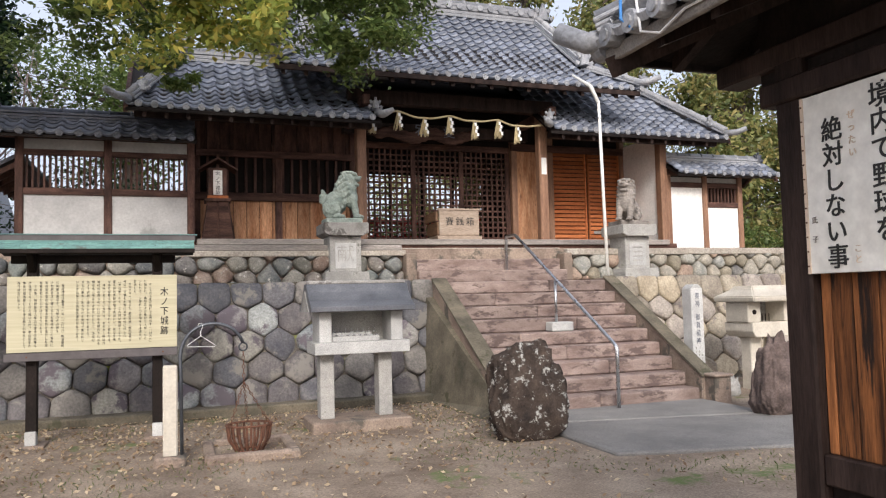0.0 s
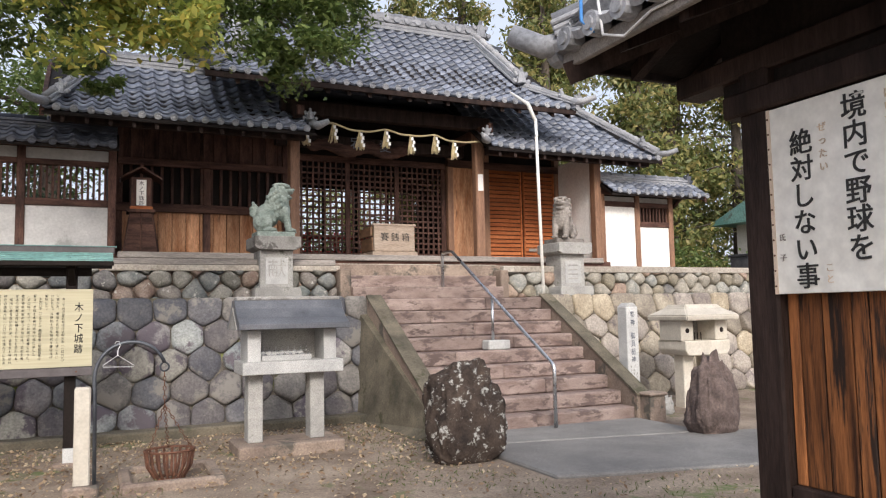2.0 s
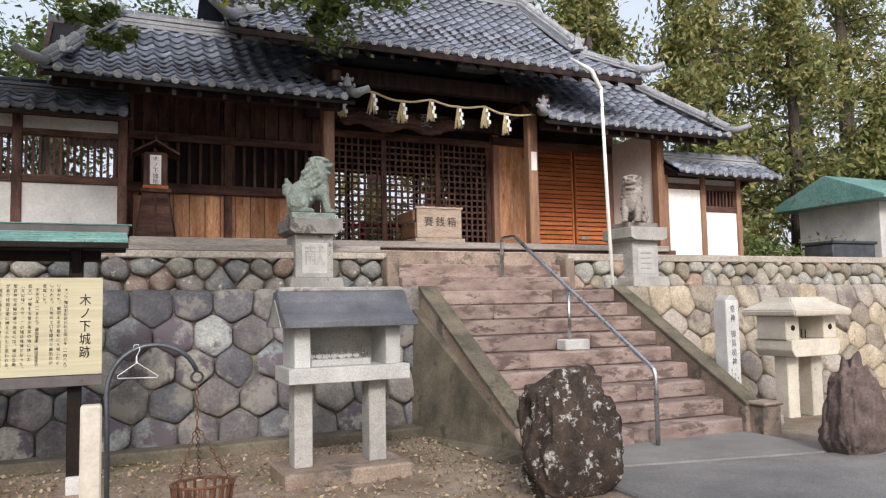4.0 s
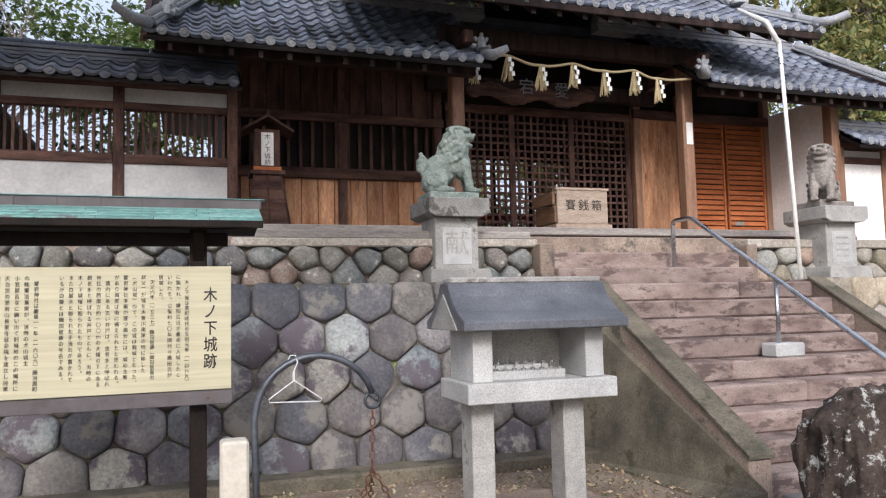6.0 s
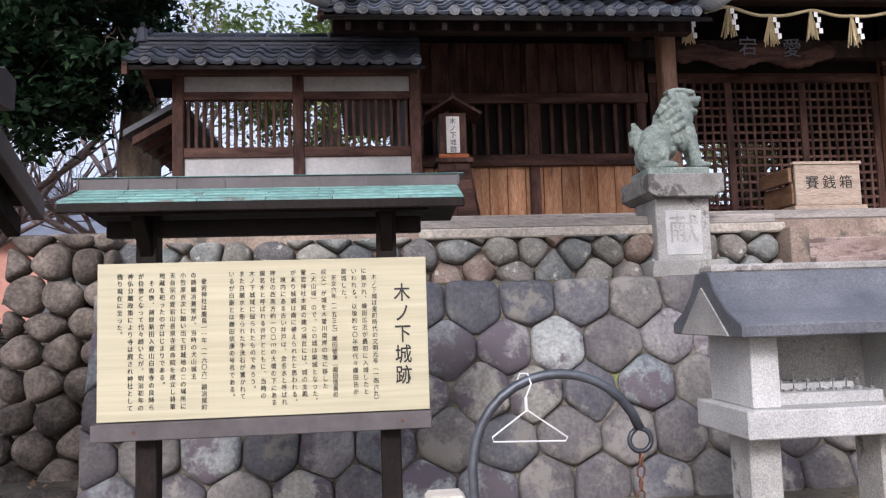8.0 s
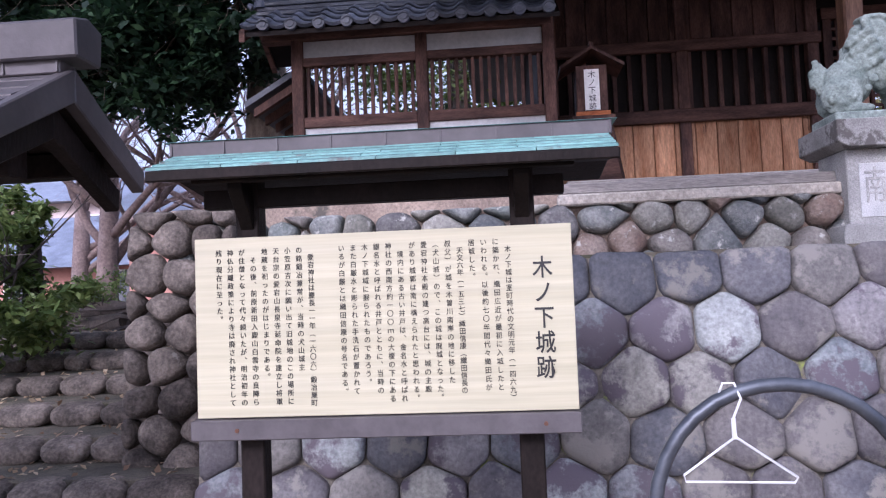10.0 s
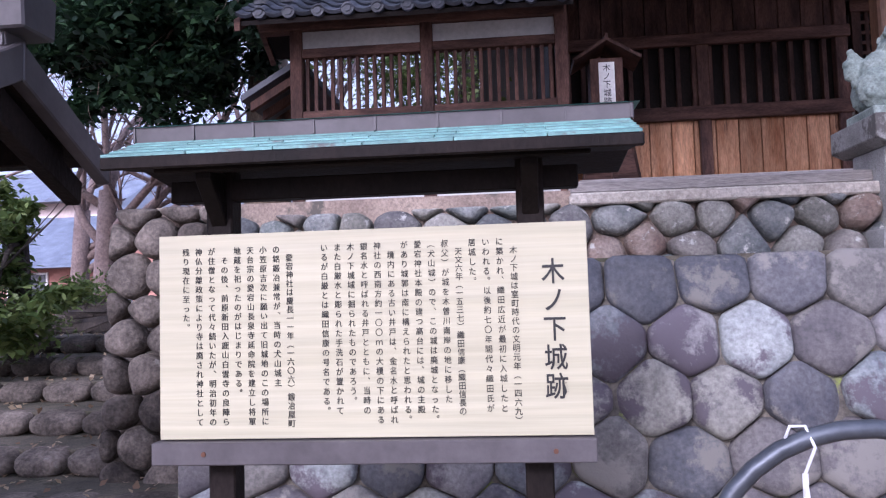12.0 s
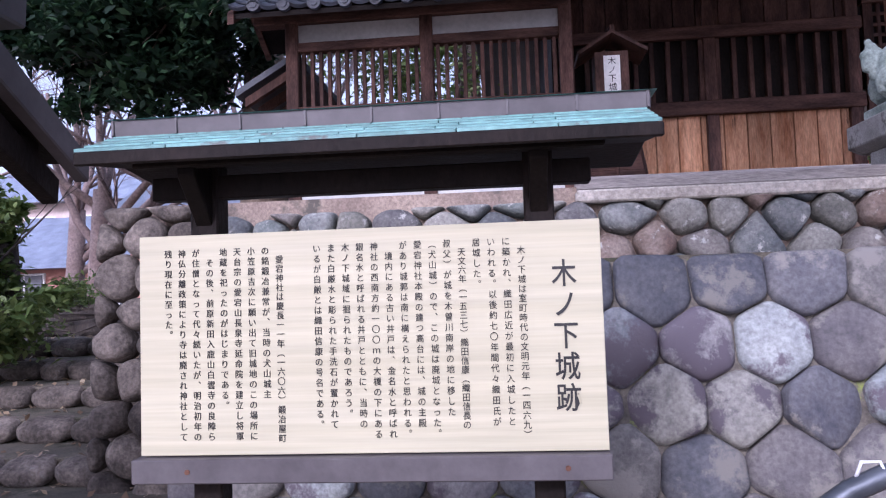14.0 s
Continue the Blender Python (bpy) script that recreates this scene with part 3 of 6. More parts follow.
part("landing", box(3.4, 6.50, Y0 + TREAD * 9 + 0.05, 11.2, 0.0, RISE * 9 - 0.003, 0.01), M_STEP, stairs)
for i in range(3):
    y = 10.78 + 0.22 * i
    part("step", box(3.52, 5.92, y, y + 0.5, RISE * (9 + i), RISE * (10 + i), 0.012), M_STEP if i < 2 else M_CONC, stairs)
for x0, x1 in ((3.36, 3.52), (5.92, 6.06)):
    part("side_block", box(x0, x1, 10.86, 11.5, RISE * 9, PLAT - 0.09, 0.015), M_CONC, stairs)
part("threshold", box(3.36, 6.08, 11.26, 12.3, PLAT - 0.03, PLAT + 0.012, 0.012), M_COPING, stairs)
for x0, x1, e in ((3.61, 3.80, 0.0), (6.36, 6.54, 0.0)):
    part("cheek_wall", prism([(8.26, 0.0), (8.26, 0.30), (10.46, LEDGE - 0.02), (10.75, LEDGE - 0.02), (10.75, 0.0)], "x", x0, x1, 0.015), M_CONC, stairs, "sloping cement cheek wall beside the steps")
    part("cheek_cap", prism([(8.24, 0.305), (8.24, 0.335), (10.46, LEDGE + 0.015), (10.46, LEDGE - 0.015)], "x", x0 - 0.015, x1 + 0.015, 0.004), M_MOSS, stairs, "dark worn cap of the cheek wall")
# leaning buttress outside the west cheek
bm = bmesh.new()
q = [(3.61, 8.1, 0.0), (3.61, 8.1, 0.12), (3.61, 10.45, 1.38), (3.61, 10.45, 0.0), (3.42, 8.35, 0.0), (3.32, 10.30, 0.0), (3.50, 10.45, 1.38)]
V = [bm.verts.new(p) for p in q]
for f in ((0, 4, 1), (1, 4, 5, 6), (1, 6, 2), (5, 3, 2, 6), (0, 1, 2, 3), (0, 3, 5, 4)):
    bm.faces.new([V[k] for k in f])
bmesh.ops.recalc_face_normals(bm, faces=bm.faces)
part("buttress", bm, M_MOSS, stairs, "dark mossy leaning buttress")
part("newel_block", box(6.40, 6.64, 8.06, 8.30, -0.03, 0.31, 0.02), M_CONC, stairs, "square cement block at the stair foot")
part("newel_cap", box(6.38, 6.66, 8.04, 8.32, 0.31, 0.35, 0.015), M_CONC, stairs)
structure("threshold_slab", prism([(3.98, 7.62), (6.35, 7.12), (6.38, 8.32), (3.90, 8.32)], "z", -0.05, 0.035, 0.012), M_SLAB, "pale granite slab at the stair foot", "slab")
structure("path", prism([(3.72, 6.04), (8.6, 4.86), (8.6, 6.62), (3.98, 7.59), (3.74, 7.45)], "z", -0.06, 0.03, 0.015), M_SLAB, "smooth grey concrete path slab", "path")

# ---- handrail ----
rail = thing("handrail", "stainless steel handrail on the stone steps", "handrail")
RX = 5.05


def rail_x(y):
    return 5.08 - 0.06 * (y - 8.1)


part("rail_pipe", tube([(rail_x(y), y, z) for y, z in ((8.13, 0.02), (8.13, 0.70), (8.145, 0.745), (8.18, 0.775), (10.50, 2.235), (10.55, 2.25), (10.77, 2.25), (10.81, 2.235), (10.82, 2.20), (10.82, 1.56))], 0.023, 12), M_STEEL, rail, "", True)
part("post", cyl((rail_x(9.45), 9.45, 0.95), (rail_x(9.45), 9.45, 1.57), 0.019), M_STEEL, rail, "", True)
part("footing", box(RX - 0.16, RX + 0.16, 9.36, 9.56, 0.875, 1.0, 0.015), M_GRANITE, rail, "square granite footing block")

# ---- flag pole ----
pole = thing("bamboo_pole", "tall white painted pole leaning against the roof", "pole")
part("shaft", tube([(6.76, 10.98, LEDGE - 0.03), (6.79, 11.08, 3.2), (6.83, 11.18, 4.54)], [0.028, 0.026, 0.024], 10), M_POLE, pole, "", True)
part("arm", tube([(6.83, 11.18, 4.50), (6.78, 11.32, 4.82), (6.62, 11.62, 5.08)], [0.03, 0.035, 0.022], 10), M_POLE, pole, "pale bent upper arm", True)
part("clamp", cyl((6.822, 11.155, 4.24), (6.824, 11.162, 4.32), 0.034, 10), M_STEEL, pole)


# ---- guardian lions ----
CURLS = bpy.data.textures.new("curls", "CLOUDS")
CURLS.noise_scale, CURLS.noise_depth = 0.03, 1


def lion(name, x, y, z, s, yaw, material, label):
    """A seated guardian lion in one blended mesh, facing +x before the turn by yaw."""
    bm = bmesh.new()

    def ball(px, py, pz, r, sx=1, sy=1, sz=1):
        bmesh.ops.create_icosphere(bm, subdivisions=2, radius=r, matrix=Matrix.Translation((px, py, pz)) @ Matrix.Diagonal((sx, sy, sz, 1)))
    ball(0.095, 0, 0.50, 0.105, 1.05, 1.05, 1.05)
    ball(0.085, 0, 0.595, 0.080, 1.3, 1.2, 0.35)
    ball(0.185, 0, 0.515, 0.066, 0.95, 1.25, 0.62)
    ball(0.175, 0, 0.440, 0.058, 1.0, 1.2, 0.48)
    ball(0.240, 0, 0.540, 0.024, 0.8, 1.5, 0.8)
    ball(0.085, 0, 0.38, 0.118, 0.95, 1.05, 1.15)
    ball(0.125, 0, 0.27, 0.100, 0.85, 1.1, 1.45)
    ball(0.01, 0, 0.31, 0.125, 1.0, 0.95, 1.25)
    ball(-0.075, 0, 0.21, 0.140, 1.05, 0.95, 1.15)
    for sgn in (-1, 1):
        ball(0.165, sgn * 0.06, 0.575, 0.036, 1.2, 1.0, 0.7)
        ball(0.20, sgn * 0.05, 0.552, 0.017)
        ball(0.035, sgn * 0.105, 0.56, 0.036, 0.8, 0.6, 1.3)
        ball(-0.12, sgn * 0.095, 0.125, 0.118, 1.05, 0.55, 1.05)
        ball(-0.03, sgn * 0.125, 0.030, 0.045, 1.9, 0.8, 0.7)
        for k in range(8):
            ball(0.145 + 0.006 * k, sgn * 0.078, 0.27 - 0.033 * k, 0.050 - 0.0012 * k)
        ball(0.220, sgn * 0.075, 0.026, 0.044, 1.45, 1.0, 0.62)
        for k in range(3):
            ball(0.268, sgn * 0.075 + 0.024 * (k - 1), 0.022, 0.016)
        for row in range(4):
            for k in range(4 - row // 2):
                ball(0.045 - 0.035 * k + 0.018 * row, sgn * (0.112 - 0.010 * k), 0.50 - 0.058 * row - 0.022 * k, 0.029)
        for a, b, r in ((-0.17, 0.10, 0.034), (-0.11, 0.165, 0.030), (-0.065, 0.10, 0.028), (-0.125, 0.075, 0.026), (0.05, 0.20, 0.026), (0.02, 0.145, 0.024)):
            ball(a, sgn * 0.145, b, r, 1, 0.55, 1)
    for k in range(6):
        ball(0.0 - 0.022 * k, 0, 0.53 - 0.05 * k, 0.040)
    for a, b, r in ((-0.20, 0.19, 0.050), (-0.235, 0.245, 0.052), (-0.245, 0.295, 0.042), (-0.228, 0.335, 0.032), (-0.240, 0.368, 0.022), (-0.205, 0.28, 0.034), (-0.195, 0.315, 0.020)):
        ball(a, 0, b, r, 1, 0.7, 1)
    ob = mesh_ob(name, bm, material, None, "", True)
    ob.matrix_basis = pose(x, y, z, 0, 0, yaw) @ Matrix.Diagonal((s, s, s, 1))
    md = ob.modifiers.new("blend", "REMESH")
    md.mode, md.voxel_size, md.use_smooth_shade = "VOXEL", 0.0075, True
    dm = ob.modifiers.new("curls", "DISPLACE")
    dm.texture, dm.strength, dm.mid_level = CURLS, 0.011, 0.5
    return tagged(ob, label, "statue", "guardian lions")


def pedestal(x, y, material, cap, dark):
    p = thing("pedestal", "stepped granite pedestal of a guardian lion", "pedestal", "lion pedestals")
    z = LEDGE - 0.02
    part("base", prism([(x - 0.315, z), (x + 0.315, z), (x + 0.315, z + 0.09), (x + 0.30, z + 0.15), (x - 0.30, z + 0.15), (x - 0.315, z + 0.09)], "y", y - 0.34, y + 0.34, 0.008), material, p)
    part("shaft", box(x - 0.225, x + 0.225, y - 0.225, y + 0.225, z + 0.15, z + 0.66, 0.008), material, p)
    part("inscribed_panel", box(x - 0.15, x + 0.15, y - 0.231, y - 0.2, z + 0.20, z + 0.56, 0.003), M_GRANITE, p)
    part("cap", prism([(x - 0.235, z + 0.66), (x + 0.235, z + 0.66), (x + 0.315, z + 0.70), (x + 0.315, z + 0.845), (x - 0.315, z + 0.845), (x - 0.315, z + 0.70)], "y", y - 0.33, y + 0.33, 0.006), cap, p, "wide dark-streaked cap stone")
    return p, z + 0.845


LX, RXL, LY = 2.48, 7.20, 11.18
p, zt = pedestal(LX, LY - 0.05, M_OLDGRAN, M_DARKCAP, True)
lettering("献", LX, LY - 0.285, zt - 0.32, 0.26, M_OLDGRAN, p)
part("plinth", box(LX - 0.26, LX + 0.26, LY - 0.25, LY + 0.15, zt, zt + 0.075, 0.008), M_GREENST, p, "green stone plinth")
lion("guardian_lion", LX, LY - 0.05, zt + 0.072, 1.13, -14, M_GREENST, "green-tinged seated stone guardian lion on its pedestal")
LY = 11.06
p, zt = pedestal(RXL, LY - 0.05, M_OLDGRAN, M_OLDGRAN, False)
for k in range(4):
    part("carved_stroke", box(RXL - 0.09, RXL + 0.09, LY - 0.286, LY - 0.27, zt - 0.58 + 0.07 * k, zt - 0.555 + 0.07 * k, 0.003), M_OLDGRAN, p)
part("plinth", box(RXL - 0.26, RXL + 0.26, LY - 0.25, LY + 0.15, zt, zt + 0.075, 0.008), M_GREYST, p, "grey stone plinth")
lion("guardian_lion", RXL, LY - 0.05, zt + 0.072, 1.13, 222, M_GREYST, "brown-grey seated stone guardian lion, worn and pale-footed")

# ---- candle shrine ----
sh = thing("candle_shrine", "grey granite candle stand with a dark roof", "candle stand")
SX0, SX1, SY = 1.59, 2.57, 8.23
part("base", box(SX0 - 0.06, SX1 + 0.02, SY - 0.05, SY + 0.57, -0.04, 0.12, 0.015), M_CONC, sh, "cement base slab")
for x in (SX0 + 0.06, SX1 - 0.29):
    part("leg", box(x, x + 0.15, SY + 0.16, SY + 0.36, 0.12, 0.80, 0.008), M_OLDGRAN, sh)
part("shelf", box(SX0 - 0.02, SX1 + 0.02, SY, SY + 0.52, 0.80, 0.925, 0.006), M_GRANITE, sh)
for x in (SX0 + 0.04, SX1 - 0.17):
    part("side_wall", box(x, x + 0.13, SY + 0.06, SY + 0.48, 0.925, 1.24, 0.005), M_GRANITE, sh)
part("back_wall", box(SX0 + 0.17, SX1 - 0.17, SY + 0.42, SY + 0.48, 0.925, 1.24, 0.003), M_OLDGRAN, sh)
part("candle_step", box(SX0 + 0.19, SX1 - 0.28, SY + 0.13, SY + 0.25, 0.925, 0.98, 0.004), M_GRANITE, sh)
part("candle_step", box(SX0 + 0.19, SX1 - 0.34, SY + 0.25, SY + 0.36, 0.925, 1.01, 0.004), M_GRANITE, sh)
for k in range(8):
    for dy, dz in ((0.19, 0.98), (0.30, 1.01)):
        c = part("candle_holder", cyl((SX0 + 0.24 + 0.064 * k, SY + dy, dz), (SX0 + 0.24 + 0.064 * k, SY + dy, dz + 0.012), 0.017, 10), M_STEEL, sh)
        part("spike", cyl((SX0 + 0.24 + 0.064 * k, SY + dy, dz + 0.01), (SX0 + 0.24 + 0.064 * k, SY + dy, dz + 0.05), 0.003, 6), M_STEEL, c)
yc = SY + 0.27
prof = [(yc - 0.37, 1.245), (yc - 0.37, 1.30), (yc - 0.24, 1.36), (yc - 0.13, 1.45), (yc - 0.07, 1.54), (yc + 0.07, 1.54), (yc + 0.13, 1.45), (yc + 0.24, 1.36), (yc + 0.37, 1.30), (yc + 0.37, 1.245)]
M_SHROOF = mat("dark_granite_roof", (0.055, 0.06, 0.07), (0.13, 0.135, 0.15), 3, 90, 0.35, bump=0.2, spots=(0.27, 0.29, 0.32), spot_scale=2.2, spot_amount=0.42)
part("roof", prism(prof, "x", SX0 - 0.07, SX1 + 0.06, 0.006), M_SHROOF, sh, "dark weathered stone roof")
part("ridge", box(SX0 - 0.05, SX1 + 0.04, yc - 0.075, yc + 0.075, 1.535, 1.575, 0.01), M_DARKCAP, sh)
part("gable_panel", prism([(yc - 0.25, 1.25), (yc, 1.47), (yc + 0.25, 1.25)], "x", SX0 - 0.078, SX0 - 0.068), M_OLDGRAN, sh)

# ---- short post ----
sp = thing("stone_post", "short square pale stone post beside the fire basket", "post")
part("shaft", box(0.12, 0.24, 7.36, 7.48, 0.05, 0.84, 0.012), M_PALE, sp)
part("foot", box(0.05, 0.31, 7.29, 7.55, -0.04, 0.08, 0.02), M_CONC, sp)

# ---- hook, hanger and fire basket ----
hk = thing("iron_hook_pole", "bent dark iron pole with a hook", "hook pole")
HY = 7.38
arc = [(0.275, HY, 0.0), (0.268, HY, 0.70)] + [(0.535 - 0.275 * math.cos(a), HY, 0.86 + 0.33 * math.sin(a) ** 0.8) for a in [0.12 + 0.188 * i for i in range(15)]]
part("pipe", tube(arc, 0.0155, 10), M_BLKIRON, hk, "", True)
e = Vector(arc[-1])
ring = [e + Vector((0.035 * math.sin(a), 0, -0.035 + 0.035 * math.cos(a))) for a in [0.45 * i for i in range(14)]]
part("hook", tube(ring, 0.008, 6), M_BLKIRON, hk, "", True)
hg = thing("wire_hanger", "white wire coat hanger hung on the iron pole", "coat hanger")
hx, hz = 0.43, 1.155
hang = [(hx - 0.02, HY, hz + 0.02), (hx - 0.012, HY, hz + 0.04), (hx + 0.012, HY, hz + 0.04), (hx + 0.018, HY - 0.022, hz + 0.01), (hx, HY - 0.024, hz - 0.03), (hx + 0.004, HY - 0.024, hz - 0.07), (hx + 0.125, HY - 0.02, hz - 0.155), (hx + 0.118, HY - 0.02, hz - 0.166), (hx - 0.105, HY - 0.028, hz - 0.158), (hx - 0.108, HY - 0.028, hz - 0.144), (hx, HY - 0.024, hz - 0.07)]
part("wire", tube(hang, 0.0028, 6), M_WIRE, hg, "", True)
part("twist", tube([(hx, HY - 0.024, hz - 0.073), (hx, HY - 0.024, hz - 0.03)], 0.005, 6), M_WIRE, hg)
bk = thing("fire_basket", "rusty iron fire basket hung on chains", "fire basket")
BX, BY = 0.86, 7.66


def chain(p0, p1, parent, link=0.045):
    p0, p1 = Vector(p0), Vector(p1)
    n = int((p1 - p0).length / (link * 0.8))
    d = (p1 - p0) / n
    for i in range(n):
        c = p0 + d * (i + 0.5)
        w = Vector((0.011, 0, 0)) if i % 2 else Vector((0, 0.011, 0))
        h = d.normalized() * link / 2
        part("chain_link", tube([c - h, c - h * 0.5 + w, c + h * 0.5 + w, c + h, c + h * 0.5 - w, c - h * 0.5 - w, c - h], 0.0035, 5), M_IRON, parent)


end = e + Vector((0, 0, -0.075))
chain(end, (end.x + 0.01, 7.45, 0.66), bk)
for dx, dy in ((-0.18, -0.12), (0.18, -0.12), (0.0, 0.16)):
    chain((end.x + 0.01, 7.45, 0.66), (BX + dx, BY + dy, 0.25), bk)
for k in range(18):
    a = 2 * math.pi * k / 18
    ca, sa = math.cos(a), math.sin(a)
    part("bar", tube([(BX + 0.20 * ca, BY + 0.17 * sa, 0.25), (BX + 0.18 * ca, BY + 0.155 * sa, 0.12), (BX + 0.12 * ca, BY + 0.10 * sa, 0.02)], 0.012, 5), M_IRON, bk)
for r, z in ((0.205, 0.25), (0.12, 0.02)):
    part("hoop", tube([(BX + r * math.cos(0.3 * i), BY + r * 0.85 * math.sin(0.3 * i), z) for i in range(22)], 0.011, 5), M_IRON, bk)
wf = thing("hearth_frame", "low stone frame on the ground under the basket", "kerb frame")
for x0, x1, y0, y1 in ((0.46, 1.28, 7.26, 7.36), (0.46, 1.28, 8.02, 8.12), (0.46, 0.56, 7.365, 8.015), (1.18, 1.28, 7.365, 8.015)):
    part("side", box(x0, x1, y0, y1, -0.03, 0.065, 0.02), M_CONC, wf)

# ---- notice board ----
nb = thing("notice_board", "pale wooden notice board under a green copper roof", "notice board")
NY = 8.76
for x in (-1.11, 0.045):
    po = part("post", box(x - 0.05, x + 0.05, NY + 0.045, NY + 0.145, 0.12, 1.92, 0.006), M_BLACK, nb)
    part("post_footing", box(x - 0.05, x + 0.05, NY - 0.0, NY + 0.12, -0.03, 0.16, 0.008), M_GRANITE, po, "small pale concrete footing")
    part("bracket", prism([(NY - 0.10, 1.86), (NY + 0.05, 1.70), (NY + 0.05, 1.90), (NY - 0.10, 1.90)], "x", x - 0.03, x + 0.03, 0.004), M_BLACK, po)
    part("footing_slab", box(x - 0.13, x + 0.13, NY - 0.05, NY + 0.25, -0.04, 0.03, 0.01), M_CONC, po)
part("panel", box(-1.32, 0.235, NY - 0.004, NY + 0.03, 0.93, 1.67, 0.002), M_BOARD, nb, "fresh pale pine panel with black lettering")
part("lower_rail", box(-1.335, 0.24, NY - 0.045, NY + 0.043, 0.845, 0.925, 0.004), M_COPBR, nb)
for x in (-1.14, 0.10):
    part("bolt", cyl((x, NY - 0.05, 0.885), (x, NY - 0.04, 0.885), 0.009, 8), M_IRON, nb)
part("upper_rail", box(-1.30, 0.22, NY + 0.05, NY + 0.12, 1.80, 1.88, 0.004), M_BLACK, nb)
RC = NY + 0.07


def copper_roof(parent, x0, x1, yc, eave, ridge_z, half, sheet=M_COPPER):
    part("roof_board", prism([(yc - half, eave - 0.035), (yc - half, eave), (yc, ridge_z - 0.02), (yc + half, eave), (yc + half, eave - 0.035), (yc, ridge_z - 0.13)], "x", x0 + 0.005, x1 - 0.005, 0.004), M_BLACK, parent)
    for i in range(5):
        a, b = i / 5, (i + 1) / 5
        for sgn in (-1, 1):
            seg, n = (x1 - x0) / 6, 6
            for k in range(n):
                o = 0.07 if i % 2 else 0.0
                xa, xb = max(x0, x0 + seg * k - o), min(x1, x0 + seg * (k + 1) - o + (0.2 if k == n - 1 else 0)) - 0.004
                y0_, y1_ = yc + sgn * half * (1 - a) * 1.02, yc + sgn * half * (1 - b)
                z0_, z1_ = eave + (ridge_z - 0.02 - eave) * a, eave + (ridge_z - 0.02 - eave) * b
                pr = [(y0_, z0_ + 0.004), (y0_, z0_ + 0.014), (y1_, z1_ + 0.010), (y1_, z1_ + 0.002)]
                part("copper_sheet", prism(pr, "x", xa, xb), sheet, parent)
    part("fascia", box(x0, x1, yc - half - 0.012, yc - half + 0.012, eave - 0.04, eave + 0.002, 0.004), M_BLACK, parent)
    part("ridge_box", prism([(yc - 0.055, ridge_z - 0.03), (yc - 0.06, ridge_z + 0.032), (yc + 0.06, ridge_z + 0.032), (yc + 0.055, ridge_z - 0.03)], "x", x0 - 0.01, x1 + 0.01, 0.004), M_COPBR, parent, "brown copper ridge box")
    part("ridge_cap", prism([(yc - 0.07, ridge_z + 0.03), (yc - 0.02, ridge_z + 0.042), (yc + 0.02, ridge_z + 0.042), (yc + 0.07, ridge_z + 0.03)], "x", x0 - 0.03, x1 + 0.03), M_COPPER, parent)
    n = int((x1 - x0) / 0.21)
    for k in range(n + 1):
        x = x0 + (x1 - x0) * k / n
        part("ridge_seam", box(x - 0.004, x + 0.004, yc - 0.064, yc - 0.054, ridge_z - 0.026, ridge_z + 0.029, 0, Matrix.Identity(4)), M_COPBR, parent)


copper_roof(nb, -1.42, 0.41, RC, 1.925, 2.055, 0.29)
part("purlin", box(-1.28, 0.25, RC - 0.20, RC - 0.14, 1.885, 1.94, 0.005), M_BLACK, nb)
COLUMNS = ["　木ノ下城は室町時代の文明元年︵一四六九︶", "に築かれ、織田広近が最初に入城したと", "いわれる。以後約七〇年間代々織田氏が", "居城した。", "　天文六年︵一五三七︶織田信康︵織田信長の", "叔父︶が城を木曽川南岸の地に移した", "︵犬山城︶ので、この城は廃城となった。", "愛宕神社本殿の建つ高台には、城の主殿", "があり城郭は南に構えられたと思われる。", "　境内にある古い井戸は、金名水と呼ばれ", "神社の西南方約一〇〇ｍの大榎の下にある", "銀名水と呼ばれる井戸とともに、当時の", "木ノ下城域に掘られたものであろう。", "また白厳水と彫られた手洗石が置かれて", "いるが白厳とは織田信康の号名である。", "", "　愛宕神社は慶長一一年︵一六〇六︶鍛冶屋町", "の銘鍛冶兼常が、当時の犬山城主", "小笠原吉次に願い出て旧城地のこの場所に", "天台宗の愛宕山長泉寺延命院を建立し将軍", "地蔵を祀ったのがはじまりである。", "　その後、前原新田入鹿山白雲寺の良陣ら", "が住僧となって代々続いたが、明治初年の", "神仏分離政策により寺は廃され神社として", "残り現在に至った。"]
cx = -0.021
for i, c in enumerate(COLUMNS):
    if i in (15, 16):
        cx -= 0.016
    if c:
        n = len(c)
        lettering(c.replace("、", "︑").replace("。", "︒"), cx, NY - 0.0055, 1.620, 0.029, M_INK, nb, pitch=(0.0342 if n < 20 else 0.0322 if n < 21 else 0.0295 if i == 4 else 0.0312) / 0.029, narrow=0.95)
    cx -= 0.0485
lettering("木ノ下城跡", 0.114, NY - 0.0055, 1.538, 0.094, M_INK, nb, pitch=1.06, weight=0.001, narrow=0.88)

